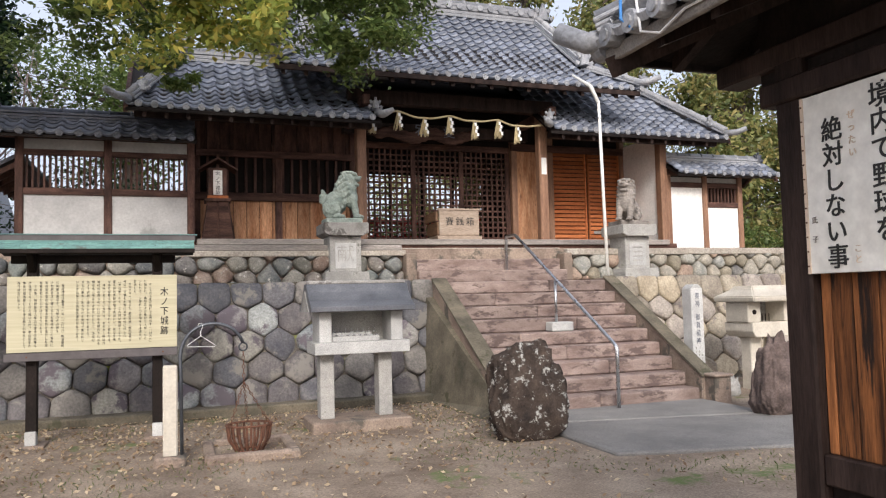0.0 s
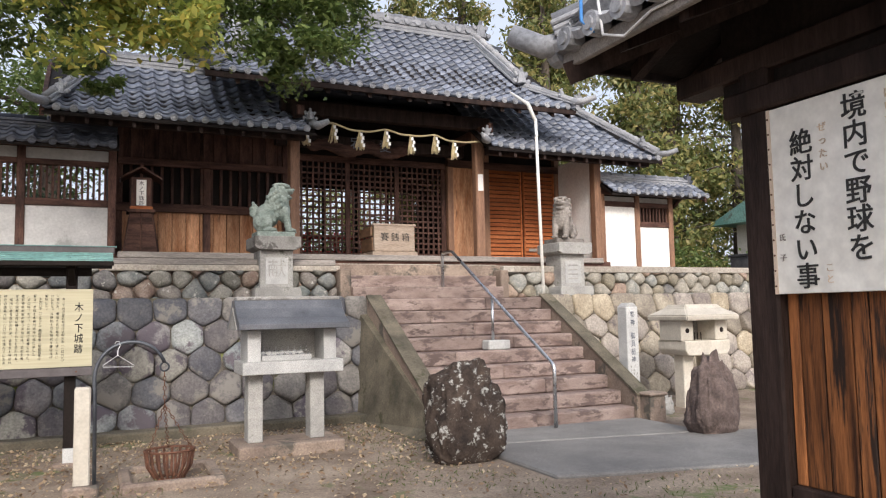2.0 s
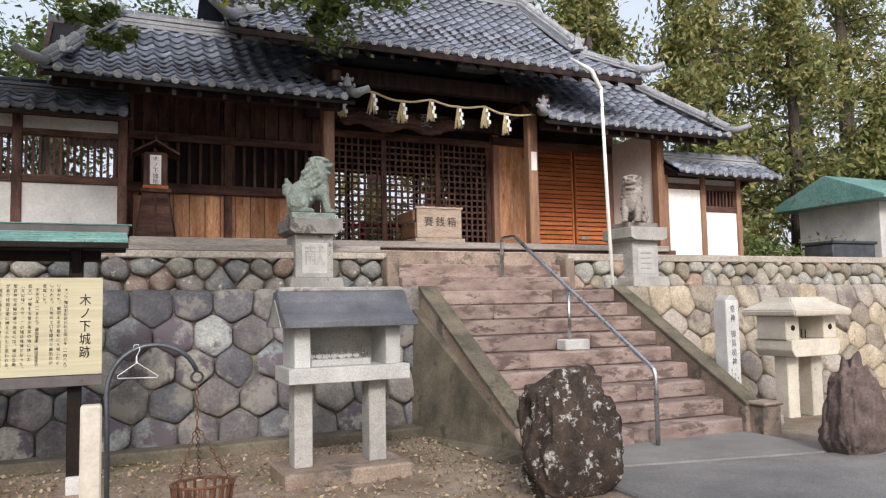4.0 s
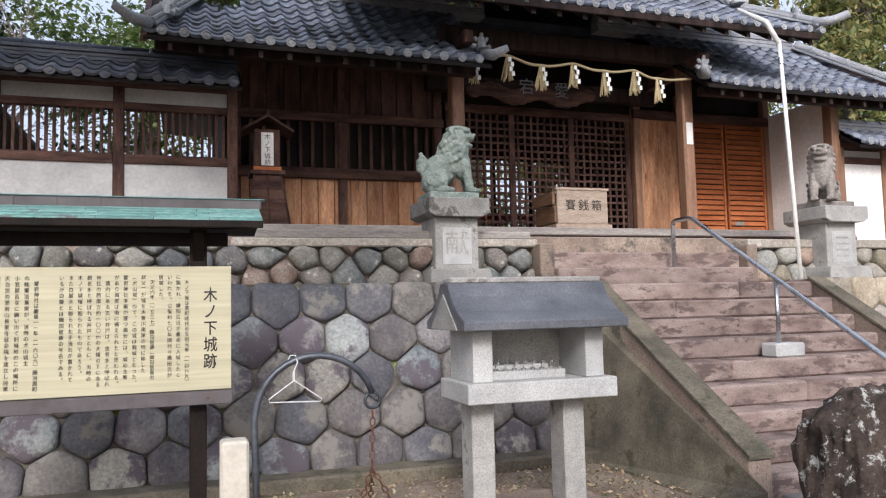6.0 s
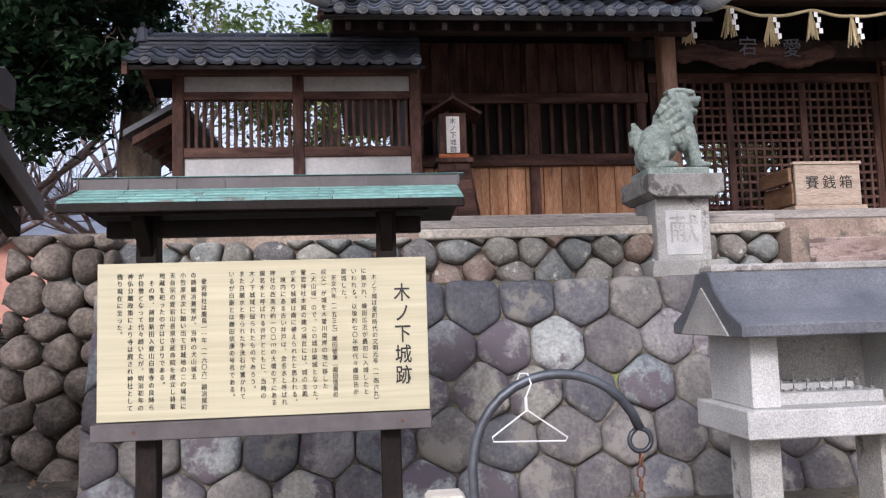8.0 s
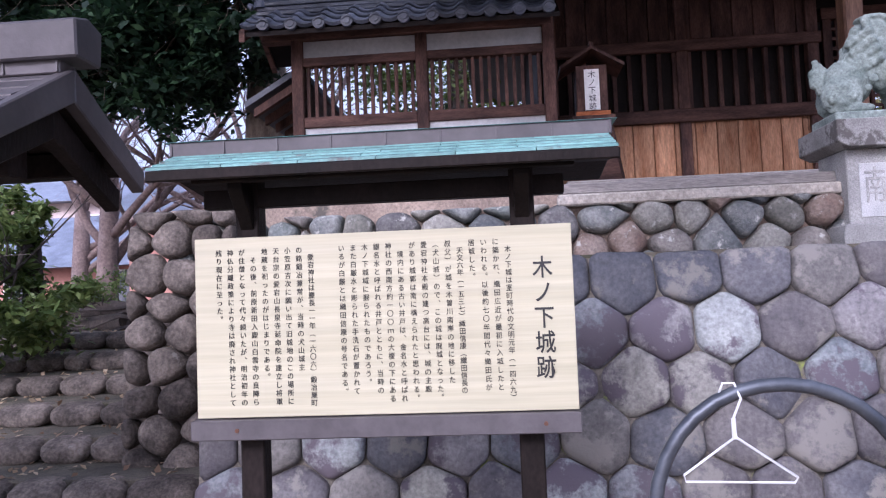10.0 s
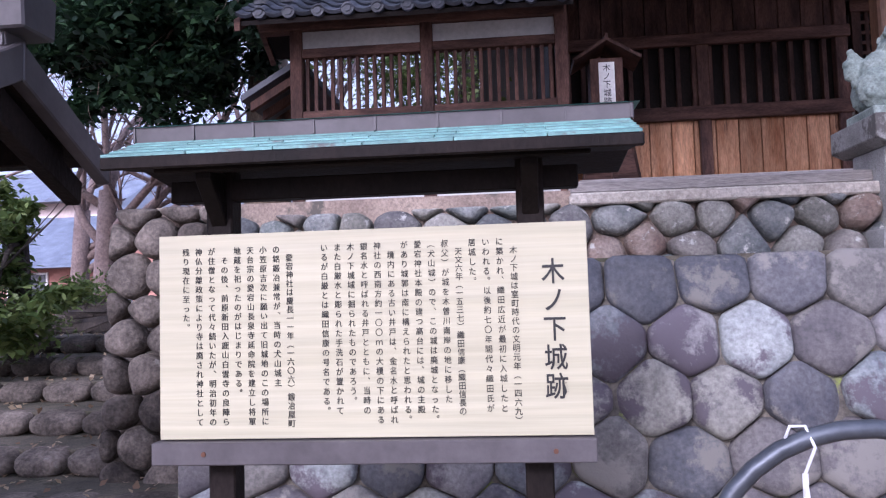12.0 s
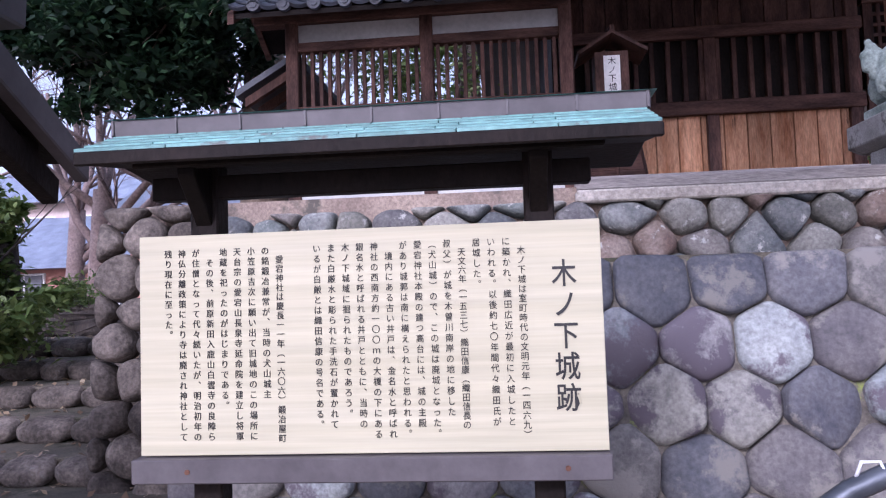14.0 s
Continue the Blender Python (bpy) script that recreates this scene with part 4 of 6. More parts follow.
# second roofed board beside it, mostly out of view
nb2 = thing("roofed_board", "dark timber board under a brown copper gable roof", "notice board")
copper_roof(nb2, -4.2, -1.75, 8.55, 2.04, 2.36, 0.54, M_COPBR)
part("ridge_end", prism([(8.46, 2.38), (8.45, 2.53), (8.55, 2.56), (8.65, 2.53), (8.64, 2.38)], "x", -2.30, -1.65, 0.008), M_COPBR, nb2, "heavy brown copper ridge end")
for sgn in (-1, 1):
    part("barge_board", prism([(8.55, 2.36), (8.55 + sgn * 0.57, 2.03), (8.55 + sgn * 0.56, 1.93), (8.55, 2.22)], "x", -1.77, -1.71, 0.006), M_COPBR, nb2)
    part("inner_barge", prism([(8.55, 2.22), (8.55 + sgn * 0.51, 1.94), (8.55 + sgn * 0.50, 1.84), (8.55, 2.08)], "x", -1.87, -1.80, 0.006), M_BLACK, nb2)
    part("purlin", box(-4.1, -1.82, 8.55 + sgn * 0.36 - 0.05, 8.55 + sgn * 0.36 + 0.05, 1.98, 2.09, 0.006), M_BLACK, nb2)
part("tie_beam", box(-4.1, -1.95, 8.49, 8.61, 1.93, 2.05, 0.006), M_BLACK, nb2)
for x in (-3.9, -2.7):
    part("post", box(x - 0.06, x + 0.06, 8.49, 8.61, 0.0, 1.96, 0.006), M_BLACK, nb2)
part("panel", box(-3.8, -2.8, 8.53, 8.57, 0.8, 1.6, 0.004), M_DWOODX, nb2)


# ---- rocks ----
def rock(name, x, y, w, d, h, seed, material, label, taper=0.15):
    bm = bmesh.new()
    bmesh.ops.create_icosphere(bm, subdivisions=5, radius=1.0)
    for v in bm.verts:
        p = v.co.copy()
        n1 = noise.noise(p * 1.2 + Vector((seed, 0, 0)))
        n2 = noise.noise(p * 3.1 + Vector((0, seed, 0)))
        n3 = noise.noise(Vector((p.x * 9, p.y * 9, p.z * 2.5 + seed)))
        n4 = noise.noise(p * 7.0 + Vector((seed, seed, 0)))
        r = 1 + 0.17 * n1 + 0.13 * n2 + 0.11 * n3 - 0.10 * abs(n4)
        t = (p.z + 1) / 2
        wide = 1.0 - taper * max(0, t - 0.3) - 0.16 * max(0, 0.35 - t) / 0.35 - 0.10 * t
        s = Vector((math.copysign(abs(p.x) ** 0.7, p.x) * w / 2 * wide, math.copysign(abs(p.y) ** 0.7, p.y) * d / 2 * wide, 0)) * r
        v.co = Vector((x + s.x, y + s.y, h * (0.46 + 0.54 * math.copysign(abs(p.z) ** 0.75, p.z) * (0.85 + 0.15 * r)) - 0.03 + 0.10 * n2 * t))
    ob = mesh_ob(name, bm, material, None, "", True)
    return tagged(ob, label, "rock")


rock("standing_rock", 3.42, 7.12, 0.82, 0.46, 0.95, 3.0, M_ROCK, "dark upright rock spotted with pale lichen")
rock("standing_rock", 6.41, 7.05, 0.66, 0.45, 0.88, 11.0, M_ROCK2, "rough red-brown upright rock on the ground", 0.55)
rock("small_boulder", 7.0, 8.6, 0.36, 0.3, 0.27, 5.0, M_OLDGRAN, "small grey boulder beside the inscribed pillar")

# ---- inscribed pillar ----
mk = thing("inscribed_pillar", "square pale granite pillar with black inscription", "stone pillar")
PX, PY = 6.71, 8.74
part("shaft", box(PX - 0.095, PX + 0.095, PY, PY + 0.19, -0.03, 1.40, 0.008), M_GRANITE, mk)
part("tip", prism([(PX - 0.095, 1.40), (PX + 0.095, 1.40), (PX + 0.03, 1.455), (PX - 0.03, 1.455)], "y", PY + 0.005, PY + 0.185, 0.004), M_GRANITE, mk)
lettering("祭神", PX, PY - 0.003, 1.34, 0.092, M_OLDINK, mk, narrow=0.8)
lettering("御具槌神", PX, PY - 0.003, 1.06, 0.092, M_OLDINK, mk, narrow=0.8)
for k, dx in enumerate((-0.045, 0.0, 0.045)):
    for j in range(5 - k):
        part("small_inscription", box(PX + dx - 0.009, PX + dx + 0.009, PY - 0.003, PY + 0.004, 0.42 + 0.045 * j, 0.45 + 0.045 * j, 0), M_OLDGRAN, mk)

# ---- stone lantern ----
ln = thing("stone_lantern", "pale stone house-shaped lantern on two legs", "stone lantern")
lx, ly = 7.94, 8.95
for dx in (-0.20, 0.20):
    part("leg", box(lx + dx - 0.09, lx + dx + 0.09, ly - 0.1, ly + 0.1, -0.03, 0.72, 0.012), M_PALE, ln)
part("shelf", prism([(lx - 0.35, 0.72), (lx + 0.35, 0.72), (lx + 0.40, 0.80), (lx + 0.40, 0.92), (lx - 0.40, 0.92), (lx - 0.40, 0.80)], "y", ly - 0.28, ly + 0.28, 0.01), M_PALE, ln)
for dx in (-0.31, 0.31):
    part("side_wall", box(lx + dx - 0.11, lx + dx + 0.11, ly - 0.22, ly + 0.22, 0.92, 1.20, 0.01), M_PALE, ln)
    # black disc on the solid wall; paints the shade inside a hole
    part("round_hole", cyl((lx + dx, ly - 0.223, 1.06), (lx + dx, ly - 0.20, 1.06), 0.035, 12), M_BLACK, ln)
part("back_wall", box(lx - 0.20, lx + 0.20, ly + 0.12, ly + 0.2, 0.92, 1.20, 0.005), M_DARKCAP, ln)
for k in range(4):
    part("candle_spike", cyl((lx - 0.09 + 0.06 * k, ly - 0.05, 0.92), (lx - 0.09 + 0.06 * k, ly - 0.05, 1.03), 0.006, 6), M_BLACK, ln)
bm = bmesh.new()
R0 = [bm.verts.new((lx + a * 0.47, ly + b * 0.40, 1.20)) for a, b in ((-1, -1), (1, -1), (1, 1), (-1, 1))]
R1 = [bm.verts.new((lx + a * 0.48, ly + b * 0.41, 1.27)) for a, b in ((-1, -1), (1, -1), (1, 1), (-1, 1))]
R2 = [bm.verts.new((lx + a * 0.33, ly + b * 0.22, 1.37)) for a, b in ((-1, -1), (1, -1), (1, 1), (-1, 1))]
R3 = [bm.verts.new((lx + a * 0.30, ly + b * 0.19, 1.42)) for a, b in ((-1, -1), (1, -1), (1, 1), (-1, 1))]
bm.faces.new(R0[::-1])
bm.faces.new(R3)
for A, B in ((R0, R1), (R1, R2), (R2, R3)):
    for k in range(4):
        bm.faces.new((A[k], A[(k + 1) % 4], B[(k + 1) % 4], B[k]))
bmesh.ops.bevel(bm, geom=list(bm.edges), offset=0.014, segments=2, affect="EDGES")
part("roof", bm, M_PALE, ln, "worn pale hipped stone roof")


# ---- hall ----
hall = thing("shrine_hall", "dark timber shrine hall with grey tiled roofs", "shrine building")
HW = 13.80
hall_floor = part("floor", box(0.5, 9.1, 12.3, 19.0, PLAT - 0.004, PLAT + 0.16, 0.01), M_DWOODX, hall)
part("verandah_edge", box(0.52, 8.9, 12.24, 12.52, PLAT + 0.13, PLAT + 0.225, 0.012), M_GREYW, hall, "silvered timber verandah edge")


def front_wall_left(x0, x1):
    # near-black sheet so the gaps between slats and boards read as shade
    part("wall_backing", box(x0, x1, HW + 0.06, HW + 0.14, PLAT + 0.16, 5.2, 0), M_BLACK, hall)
    for x in (x0 + 0.05, (x0 + x1) / 2 + 0.0, x1 - 0.08):
        part("wall_post", box(x - 0.06, x + 0.06, HW - 0.05, HW + 0.055, PLAT + 0.16, 4.6, 0.008), M_DWOOD, hall)
    part("rail", box(x0, x1, HW - 0.075, HW - 0.002, 3.10, 3.24, 0.008), M_DWOODX, hall)
    part("rail", box(x0, x1, HW - 0.075, HW - 0.002, 3.86, 3.98, 0.008), M_DWOODX, hall)
    n = int((x1 - x0) / 0.215)
    for k in range(n):
        a = x0 + (x1 - x0) * k / n
        # orange boards below, dark above: the sun's limit is in the colours
        part("board", box(a + 0.004, a + (x1 - x0) / n - 0.004, HW + 0.0, HW + 0.05, PLAT + 0.16, 3.12, 0.004), M_ORANGE, hall)
        part("board", box(a + 0.004, a + (x1 - x0) / n - 0.004, HW + 0.0, HW + 0.05, 3.96, 4.62, 0.004), M_DWOOD, hall)
    n = int((x1 - x0) / 0.15)
    for k in range(n):
        a = x0 + (x1 - x0) * (k + 0.5) / n
        part("slat", box(a - 0.022, a + 0.022, HW - 0.02, HW + 0.055, 3.24, 3.86, 0.004), M_DWOOD, hall)


front_wall_left(0.50, 3.34)
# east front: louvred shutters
# same near-black gap shade behind the shutters
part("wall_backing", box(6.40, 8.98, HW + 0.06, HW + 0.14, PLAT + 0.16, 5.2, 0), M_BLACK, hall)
for a, b in ((7.28, 8.06), (8.10, 8.84)):
    # backing darker than the louvres, to paint shade into their gaps
    sl = part("shutter", box(a, b, HW + 0.02, HW + 0.05, PLAT + 0.25, 4.18, 0.004), M_DWOODX, hall, "red-brown louvred shutter")
    for k in range(22):
        z = PLAT + 0.30 + k * 0.082
        # louvre orange includes the warm reflected glow on the shutters
        part("louvre", box(a + 0.03, b - 0.03, -0.007, 0.007, -0.036, 0.036, 0.002, Matrix.Translation((0, HW - 0.004, z + 0.03)) @ Matrix.Rotation(radians(-24), 4, "X")), M_SHUT, sl)
    for x in (a + 0.015, b - 0.015):
        part("stile", box(x - 0.018, x + 0.018, HW - 0.03, HW + 0.008, PLAT + 0.25, 4.18, 0.004), M_SHUT, sl)
part("name_plate", box(8.20, 8.38, HW - 0.04, HW - 0.03, 2.56, 2.62, 0.002), M_GREYW, hall)
part("side_panel", box(6.50, 7.22, HW - 0.02, HW + 0.05, PLAT + 0.16, 4.3, 0.006), M_ORANGE, hall, "plain orange-brown timber panel")
for x in (6.46, 7.25, 8.90):
    part("wall_post", box(x - 0.06, x + 0.06, HW - 0.06, HW + 0.055, PLAT + 0.16, 4.6, 0.008), M_POST, hall)
part("rail", box(6.4, 8.98, HW - 0.07, HW - 0.002, 4.18, 4.32, 0.008), M_DWOODX, hall)
part("rail", box(6.4, 8.98, HW - 0.07, HW - 0.002, PLAT + 0.16, PLAT + 0.25, 0.008), M_DWOODX, hall)
part("wing_wall", box(8.93, 9.0, 12.62, HW - 0.06, PLAT, 4.35, 0.004), M_WHITE, hall, "white plastered wing wall")
part("wing_post", box(8.90, 9.05, 12.45, 12.615, PLAT, 4.3, 0.008), M_POST, hall)
# lattice front
LAT0, LAT1, LZ0, LZ1, LYY = 3.46, 6.36, PLAT + 0.27, 4.14, HW + 0.1
lat = part("lattice", box(LAT0 - 0.06, LAT1 + 0.06, LYY - 0.05, LYY + 0.05, PLAT + 0.16, LZ0, 0.006), M_DWOODX, hall, "dark timber lattice doors")
part("head_rail", box(LAT0 - 0.06, LAT1 + 0.06, LYY - 0.05, LYY + 0.05, LZ1, LZ1 + 0.12, 0.006), M_DWOODX, lat)
nv, nh = 27, 17
for k in range(nv + 1):
    x = LAT0 + (LAT1 - LAT0) * k / nv
    w = 0.045 if k in (0, 9, 18, nv) else 0.017
    part("lattice_bar", box(x - w, x + w, LYY - (0.035 if w > 0.03 else 0.018), LYY + 0.018, LZ0, LZ1, 0.003), M_DWOOD, lat)
for k in range(1, nh):
    z = LZ0 + (LZ1 - LZ0) * k / nh
    part("lattice_bar", box(LAT0, LAT1, LYY - 0.014, LYY + 0.014, z - 0.017, z + 0.017, 0.003), M_DWOODX, lat)
# near-black panel for the dark above the lattice, under the porch roof
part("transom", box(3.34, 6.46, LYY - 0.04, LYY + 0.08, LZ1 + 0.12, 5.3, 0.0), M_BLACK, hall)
# inner room, open at the back; its darkness is painted as near-black walls
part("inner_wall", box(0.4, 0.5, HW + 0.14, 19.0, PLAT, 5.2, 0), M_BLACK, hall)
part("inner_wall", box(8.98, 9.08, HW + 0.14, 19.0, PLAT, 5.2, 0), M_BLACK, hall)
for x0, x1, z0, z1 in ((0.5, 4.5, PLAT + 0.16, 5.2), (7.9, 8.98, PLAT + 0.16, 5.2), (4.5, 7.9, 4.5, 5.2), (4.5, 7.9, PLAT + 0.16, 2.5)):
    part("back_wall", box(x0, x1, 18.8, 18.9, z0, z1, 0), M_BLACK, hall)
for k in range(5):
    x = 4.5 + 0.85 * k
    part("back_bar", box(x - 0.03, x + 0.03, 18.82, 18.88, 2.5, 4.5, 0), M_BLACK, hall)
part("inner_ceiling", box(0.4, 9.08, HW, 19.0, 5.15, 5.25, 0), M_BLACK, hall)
# porch
for x, m in ((3.12, M_POST), (6.47, M_POST)):
    pp = part("porch_pillar", box(x - 0.085, x + 0.085, 12.515, 12.685, PLAT + 0.012, 4.62, 0.018), m, hall, "square weathered timber pillar")
    part("bracket_arm", box(x - 0.06, x + 0.06, 12.1, 13.7, 4.50, 4.66, 0.01), M_DWOOD, pp)
    part("pillar_base", box(x - 0.14, x + 0.14, 12.46, 12.74, PLAT + 0.0, PLAT + 0.05, 0.01), M_OLDGRAN, pp)
part("paper_notice", box(6.42, 6.52, 12.505, 12.513, 3.52, 3.82, 0), M_PAPER, hall, "faded paper notice on a pillar")
# porch and eave timbers blacker than the walls: eave shade in their colour
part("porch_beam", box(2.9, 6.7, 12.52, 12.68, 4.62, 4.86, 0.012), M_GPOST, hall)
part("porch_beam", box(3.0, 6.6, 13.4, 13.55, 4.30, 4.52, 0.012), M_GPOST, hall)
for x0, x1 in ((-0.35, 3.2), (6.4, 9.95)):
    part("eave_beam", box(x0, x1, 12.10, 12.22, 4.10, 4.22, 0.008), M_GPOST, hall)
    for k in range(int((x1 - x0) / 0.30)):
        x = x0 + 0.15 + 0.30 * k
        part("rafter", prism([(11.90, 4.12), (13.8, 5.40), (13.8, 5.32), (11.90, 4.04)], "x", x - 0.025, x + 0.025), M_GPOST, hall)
    # soffits near black, with the shade under the roof painted in
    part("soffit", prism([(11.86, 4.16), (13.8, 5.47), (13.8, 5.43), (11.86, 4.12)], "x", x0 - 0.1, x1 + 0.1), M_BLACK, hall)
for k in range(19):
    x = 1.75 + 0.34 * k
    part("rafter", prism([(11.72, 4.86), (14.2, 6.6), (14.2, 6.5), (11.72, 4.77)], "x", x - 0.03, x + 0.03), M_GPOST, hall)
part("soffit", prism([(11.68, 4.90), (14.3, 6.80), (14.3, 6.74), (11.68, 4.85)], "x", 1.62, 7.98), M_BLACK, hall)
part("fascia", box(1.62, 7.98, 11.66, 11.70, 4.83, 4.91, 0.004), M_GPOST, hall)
# rear slopes close the roof
part("rear_roof", prism([(14.3, 6.95), (17.6, 4.8), (17.6, 4.7), (14.3, 6.85)], "x", 1.62, 7.98), M_TILED, hall)
part("rear_roof", prism([(13.7, 5.50), (19.2, 4.9), (19.2, 4.8), (13.7, 5.40)], "x", -0.5, 10.1), M_TILED, hall)
for x0 in (2.35, 7.2):
    part("gable_wall", prism([(12.9, 5.75), (14.3, 6.85), (16.0, 5.75)], "x", x0, x0 + 0.08), M_BLACK, hall)

TILE = tile_mesh("tile", 0.215, 0.20, M_TILE)
TILED = tile_mesh("tile", 0.25, 0.21, M_TILED)
DISC = disc_mesh("eave_tile_end", 0.052, M_TILEP)
DISCD = disc_mesh("eave_tile_end", 0.055, M_TILED)


def roof_thing(name, label):
    r = new(name)
    r.parent = hall
    r["label"] = label
    return r


main_roof = roof_thing("main_roof", "grey pantiled main roof with stacked ridges")
tiled_slope(main_roof, 1.62, 7.98, 11.68, 4.93, 14.25, 6.95, 2.3, 7.35, TILE, DISC, 0.215, 0.20, 0.12, 320)
ridge(main_roof, (2.25, 14.3, 6.92), (7.40, 14.3, 6.92), 0.30, 0.30, 4, M_TILEP)
for k in range(22):
    part("ridge_rosette", cyl((2.4 + 0.225 * k, 14.13, 7.14), (2.4 + 0.225 * k, 14.2, 7.14), 0.062, 10), M_TILEP, main_roof)
for sx, xr, xe in ((1, 7.28, 7.36), (-1, 2.38, 2.3)):
    ridge(main_roof, (xr, 14.2, 6.90), (xe, 12.55, 5.56), 0.22, 0.15, 3, M_TILEP, "descending_ridge")
    ogre_tile(main_roof, (xe, 12.50, 5.54), 0.24, 0, M_TILEP)
    ridge(main_roof, (xe + 0.05 * sx, 12.5, 5.48), (xe + 0.66 * sx, 11.72, 5.02), 0.16, 0.08, 2, M_TILEP, "corner_ridge")
    ogre_tile(main_roof, (xe + 0.50 * sx, 11.95, 5.18), 0.15, 45 * sx, M_TILEP)
    part("corner_tip", tube([(xe + 0.60 * sx, 11.75, 5.08), (xe + 0.76 * sx, 11.58, 5.08), (xe + 0.92 * sx, 11.46, 5.14)], [0.07, 0.06, 0.05], 10), M_TILEP, main_roof, "", True)
    ogre_tile(main_roof, (xr + 0.14 * sx, 14.2, 6.98), 0.30, 0, M_TILEP)
for x0, x1, t0, t1, s in ((-0.45, 3.22, 0.3, 3.9, -1), (6.38, 10.05, 5.7, 9.3, 1)):
    wr = roof_thing("wing_roof", "grey pantiled wing roof with ornate ridge ends")
    tiled_slope(wr, x0, x1, 11.90, 4.20, 13.55, 5.42, t0, t1, TILE, DISC, 0.215, 0.20, 0.07, 240)
    inner, outer = (x1, x0) if s < 0 else (x0, x1)
    ti, to = (t1, t0) if s < 0 else (t0, t1)
    ridge(wr, (min(ti, to), 13.6, 5.40), (max(ti, to), 13.6, 5.40), 0.24, 0.20, 3, M_TILEP)
    ridge(wr, (to, 13.5, 5.42), (outer - 0.05 * s, 11.95, 4.30), 0.17, 0.09, 2, M_TILEP, "corner_ridge")
    ogre_tile(wr, (outer - 0.22 * s, 12.15, 4.47), 0.17, 40 * s, M_TILEP)
    ogre_tile(wr, (to, 13.45, 5.56), 0.22, 20 * s, M_TILEP)
    part("corner_tip", tube([(outer - 0.05 * s, 11.95, 4.32), (outer + 0.12 * s, 11.80, 4.32), (outer + 0.26 * s, 11.70, 4.38)], [0.065, 0.055, 0.045], 10), M_TILEP, wr, "", True)
    part("inner_tip", tube([(inner - 0.06 * s, 12.0, 4.34), (inner - 0.10 * s, 11.85, 4.28), (inner - 0.24 * s, 11.74, 4.34)], [0.075, 0.065, 0.04], 10), M_TILEP, wr, "", True)
    ogre_tile(wr, (inner - 0.02 * s, 12.02, 4.38), 0.15, 0, M_TILEP)
    part("verge", prism([(11.88, 4.10), (11.88, 4.20), (13.5, 5.34), (13.5, 5.24)], "x", outer - 0.03, outer + 0.03), M_DWOODX, wr)

# ---- rope and tassels ----
rp = thing("sacred_rope", "twisted straw rope with tassels and paper streamers", "rope")
RX0, RX1, RY, RZ = 3.20, 6.40, 12.32, 4.37
KNOTS = [(0.0, 0.03), (0.02, 0.02), (0.151, 0.095), (0.295, 0.005), (0.444, 0.065), (0.574, 0.005), (0.718, 0.045), (0.834, -0.035), (1.0, 0.0)]
pts = []
for i in range(65):
    f = i / 64
    j = max(k for k in range(8) if KNOTS[k][0] <= f)
    (f0, a), (f1, b) = KNOTS[j], KNOTS[j + 1]
    w = (1 - math.cos(math.pi * (f - f0) / (f1 - f0))) / 2
    pts.append((RX0 + (RX1 - RX0) * f, RY, RZ + a + (b - a) * w - 0.02 * math.sin(math.pi * (f - f0) / (f1 - f0))))
part("rope", tube(pts, 0.017, 8), M_STRAW, rp, "", True)
rr = random.Random(4)
for i in range(7):
    q = pts[round(KNOTS[i + 1][0] * 64)]
    bm = bmesh.new()
    for k in range(26):
        a, rad = rr.uniform(0, 6.28), rr.uniform(0.02, 0.08)
        tube([(q[0], q[1], q[2]), (q[0] + 0.4 * rad * math.cos(a), q[1] + 0.4 * rad * math.sin(a), q[2] - 0.12), (q[0] + rad * math.cos(a), q[1] + rad * math.sin(a), q[2] - rr.uniform(0.27, 0.33))], [0.010, 0.010, 0.006], 4, bm)
    ta = part("tassel", bm, M_STRAW, rp)
    bm = bmesh.new()
    for k, (dx, dz) in enumerate(((0.0, -0.05), (0.035, -0.11), (0.01, -0.17), (0.045, -0.23))):
        box(q[0] - 0.018 + dx * 0.8, q[0] + 0.022 + dx * 0.8, q[1] - 0.085 - 0.004 * k, q[1] - 0.082 - 0.004 * k, q[2] + dz - 0.055, q[2] + dz, 0, Matrix.Identity(4), bm)
    part("paper_streamer", bm, M_PAPER, ta, "folded white paper streamer")

# ---- carved plaque ----
pq = thing("carved_plaque", "dark carved timber plaque above the lattice doors", "plaque")
bm = bmesh.new()
for k in range(16):
    a = k / 15
    bmesh.ops.create_icosphere(bm, subdivisions=2, radius=0.11, matrix=Matrix.Translation((3.65 + 1.75 * a, 13.35, 4.30 + 0.05 * math.sin(a * 14))) @ Matrix.Diagonal((1.2, 0.4, 0.9 + 0.3 * math.sin(a * 3.1), 1)))
cv = part("carving", bm, M_DWOODX, pq, "", True)
md = cv.modifiers.new("blend", "REMESH")
md.mode, md.voxel_size, md.use_smooth_shade = "VOXEL", 0.02, True
lettering("宕", 4.41, 13.28, 4.50, 0.24, M_OLDINK, pq)
lettering("愛", 4.95, 13.28, 4.48, 0.24, M_OLDINK, pq)

# ---- offering box ----
ob_ = thing("offering_box", "weathered wooden offering box with black lettering", "offering box")
OX0, OX1, OY = 4.50, 5.24, 12.66
OZ = PLAT + 0.16
part("front", box(OX0, OX1, OY, OY + 0.04, OZ + 0.16, OZ + 0.60, 0.006), M_OFFER, ob_, "pale grey front board")
part("body", box(OX0 + 0.01, OX1 - 0.01, OY + 0.042, OY + 0.60, OZ + 0.10, OZ + 0.38, 0.006), M_OFFER2, ob_)
part("side_board", box(OX0 - 0.02, OX0 + 0.008, OY + 0.045, OY + 0.62, OZ + 0.18, OZ + 0.40, 0.005), M_OFFER2, ob_)
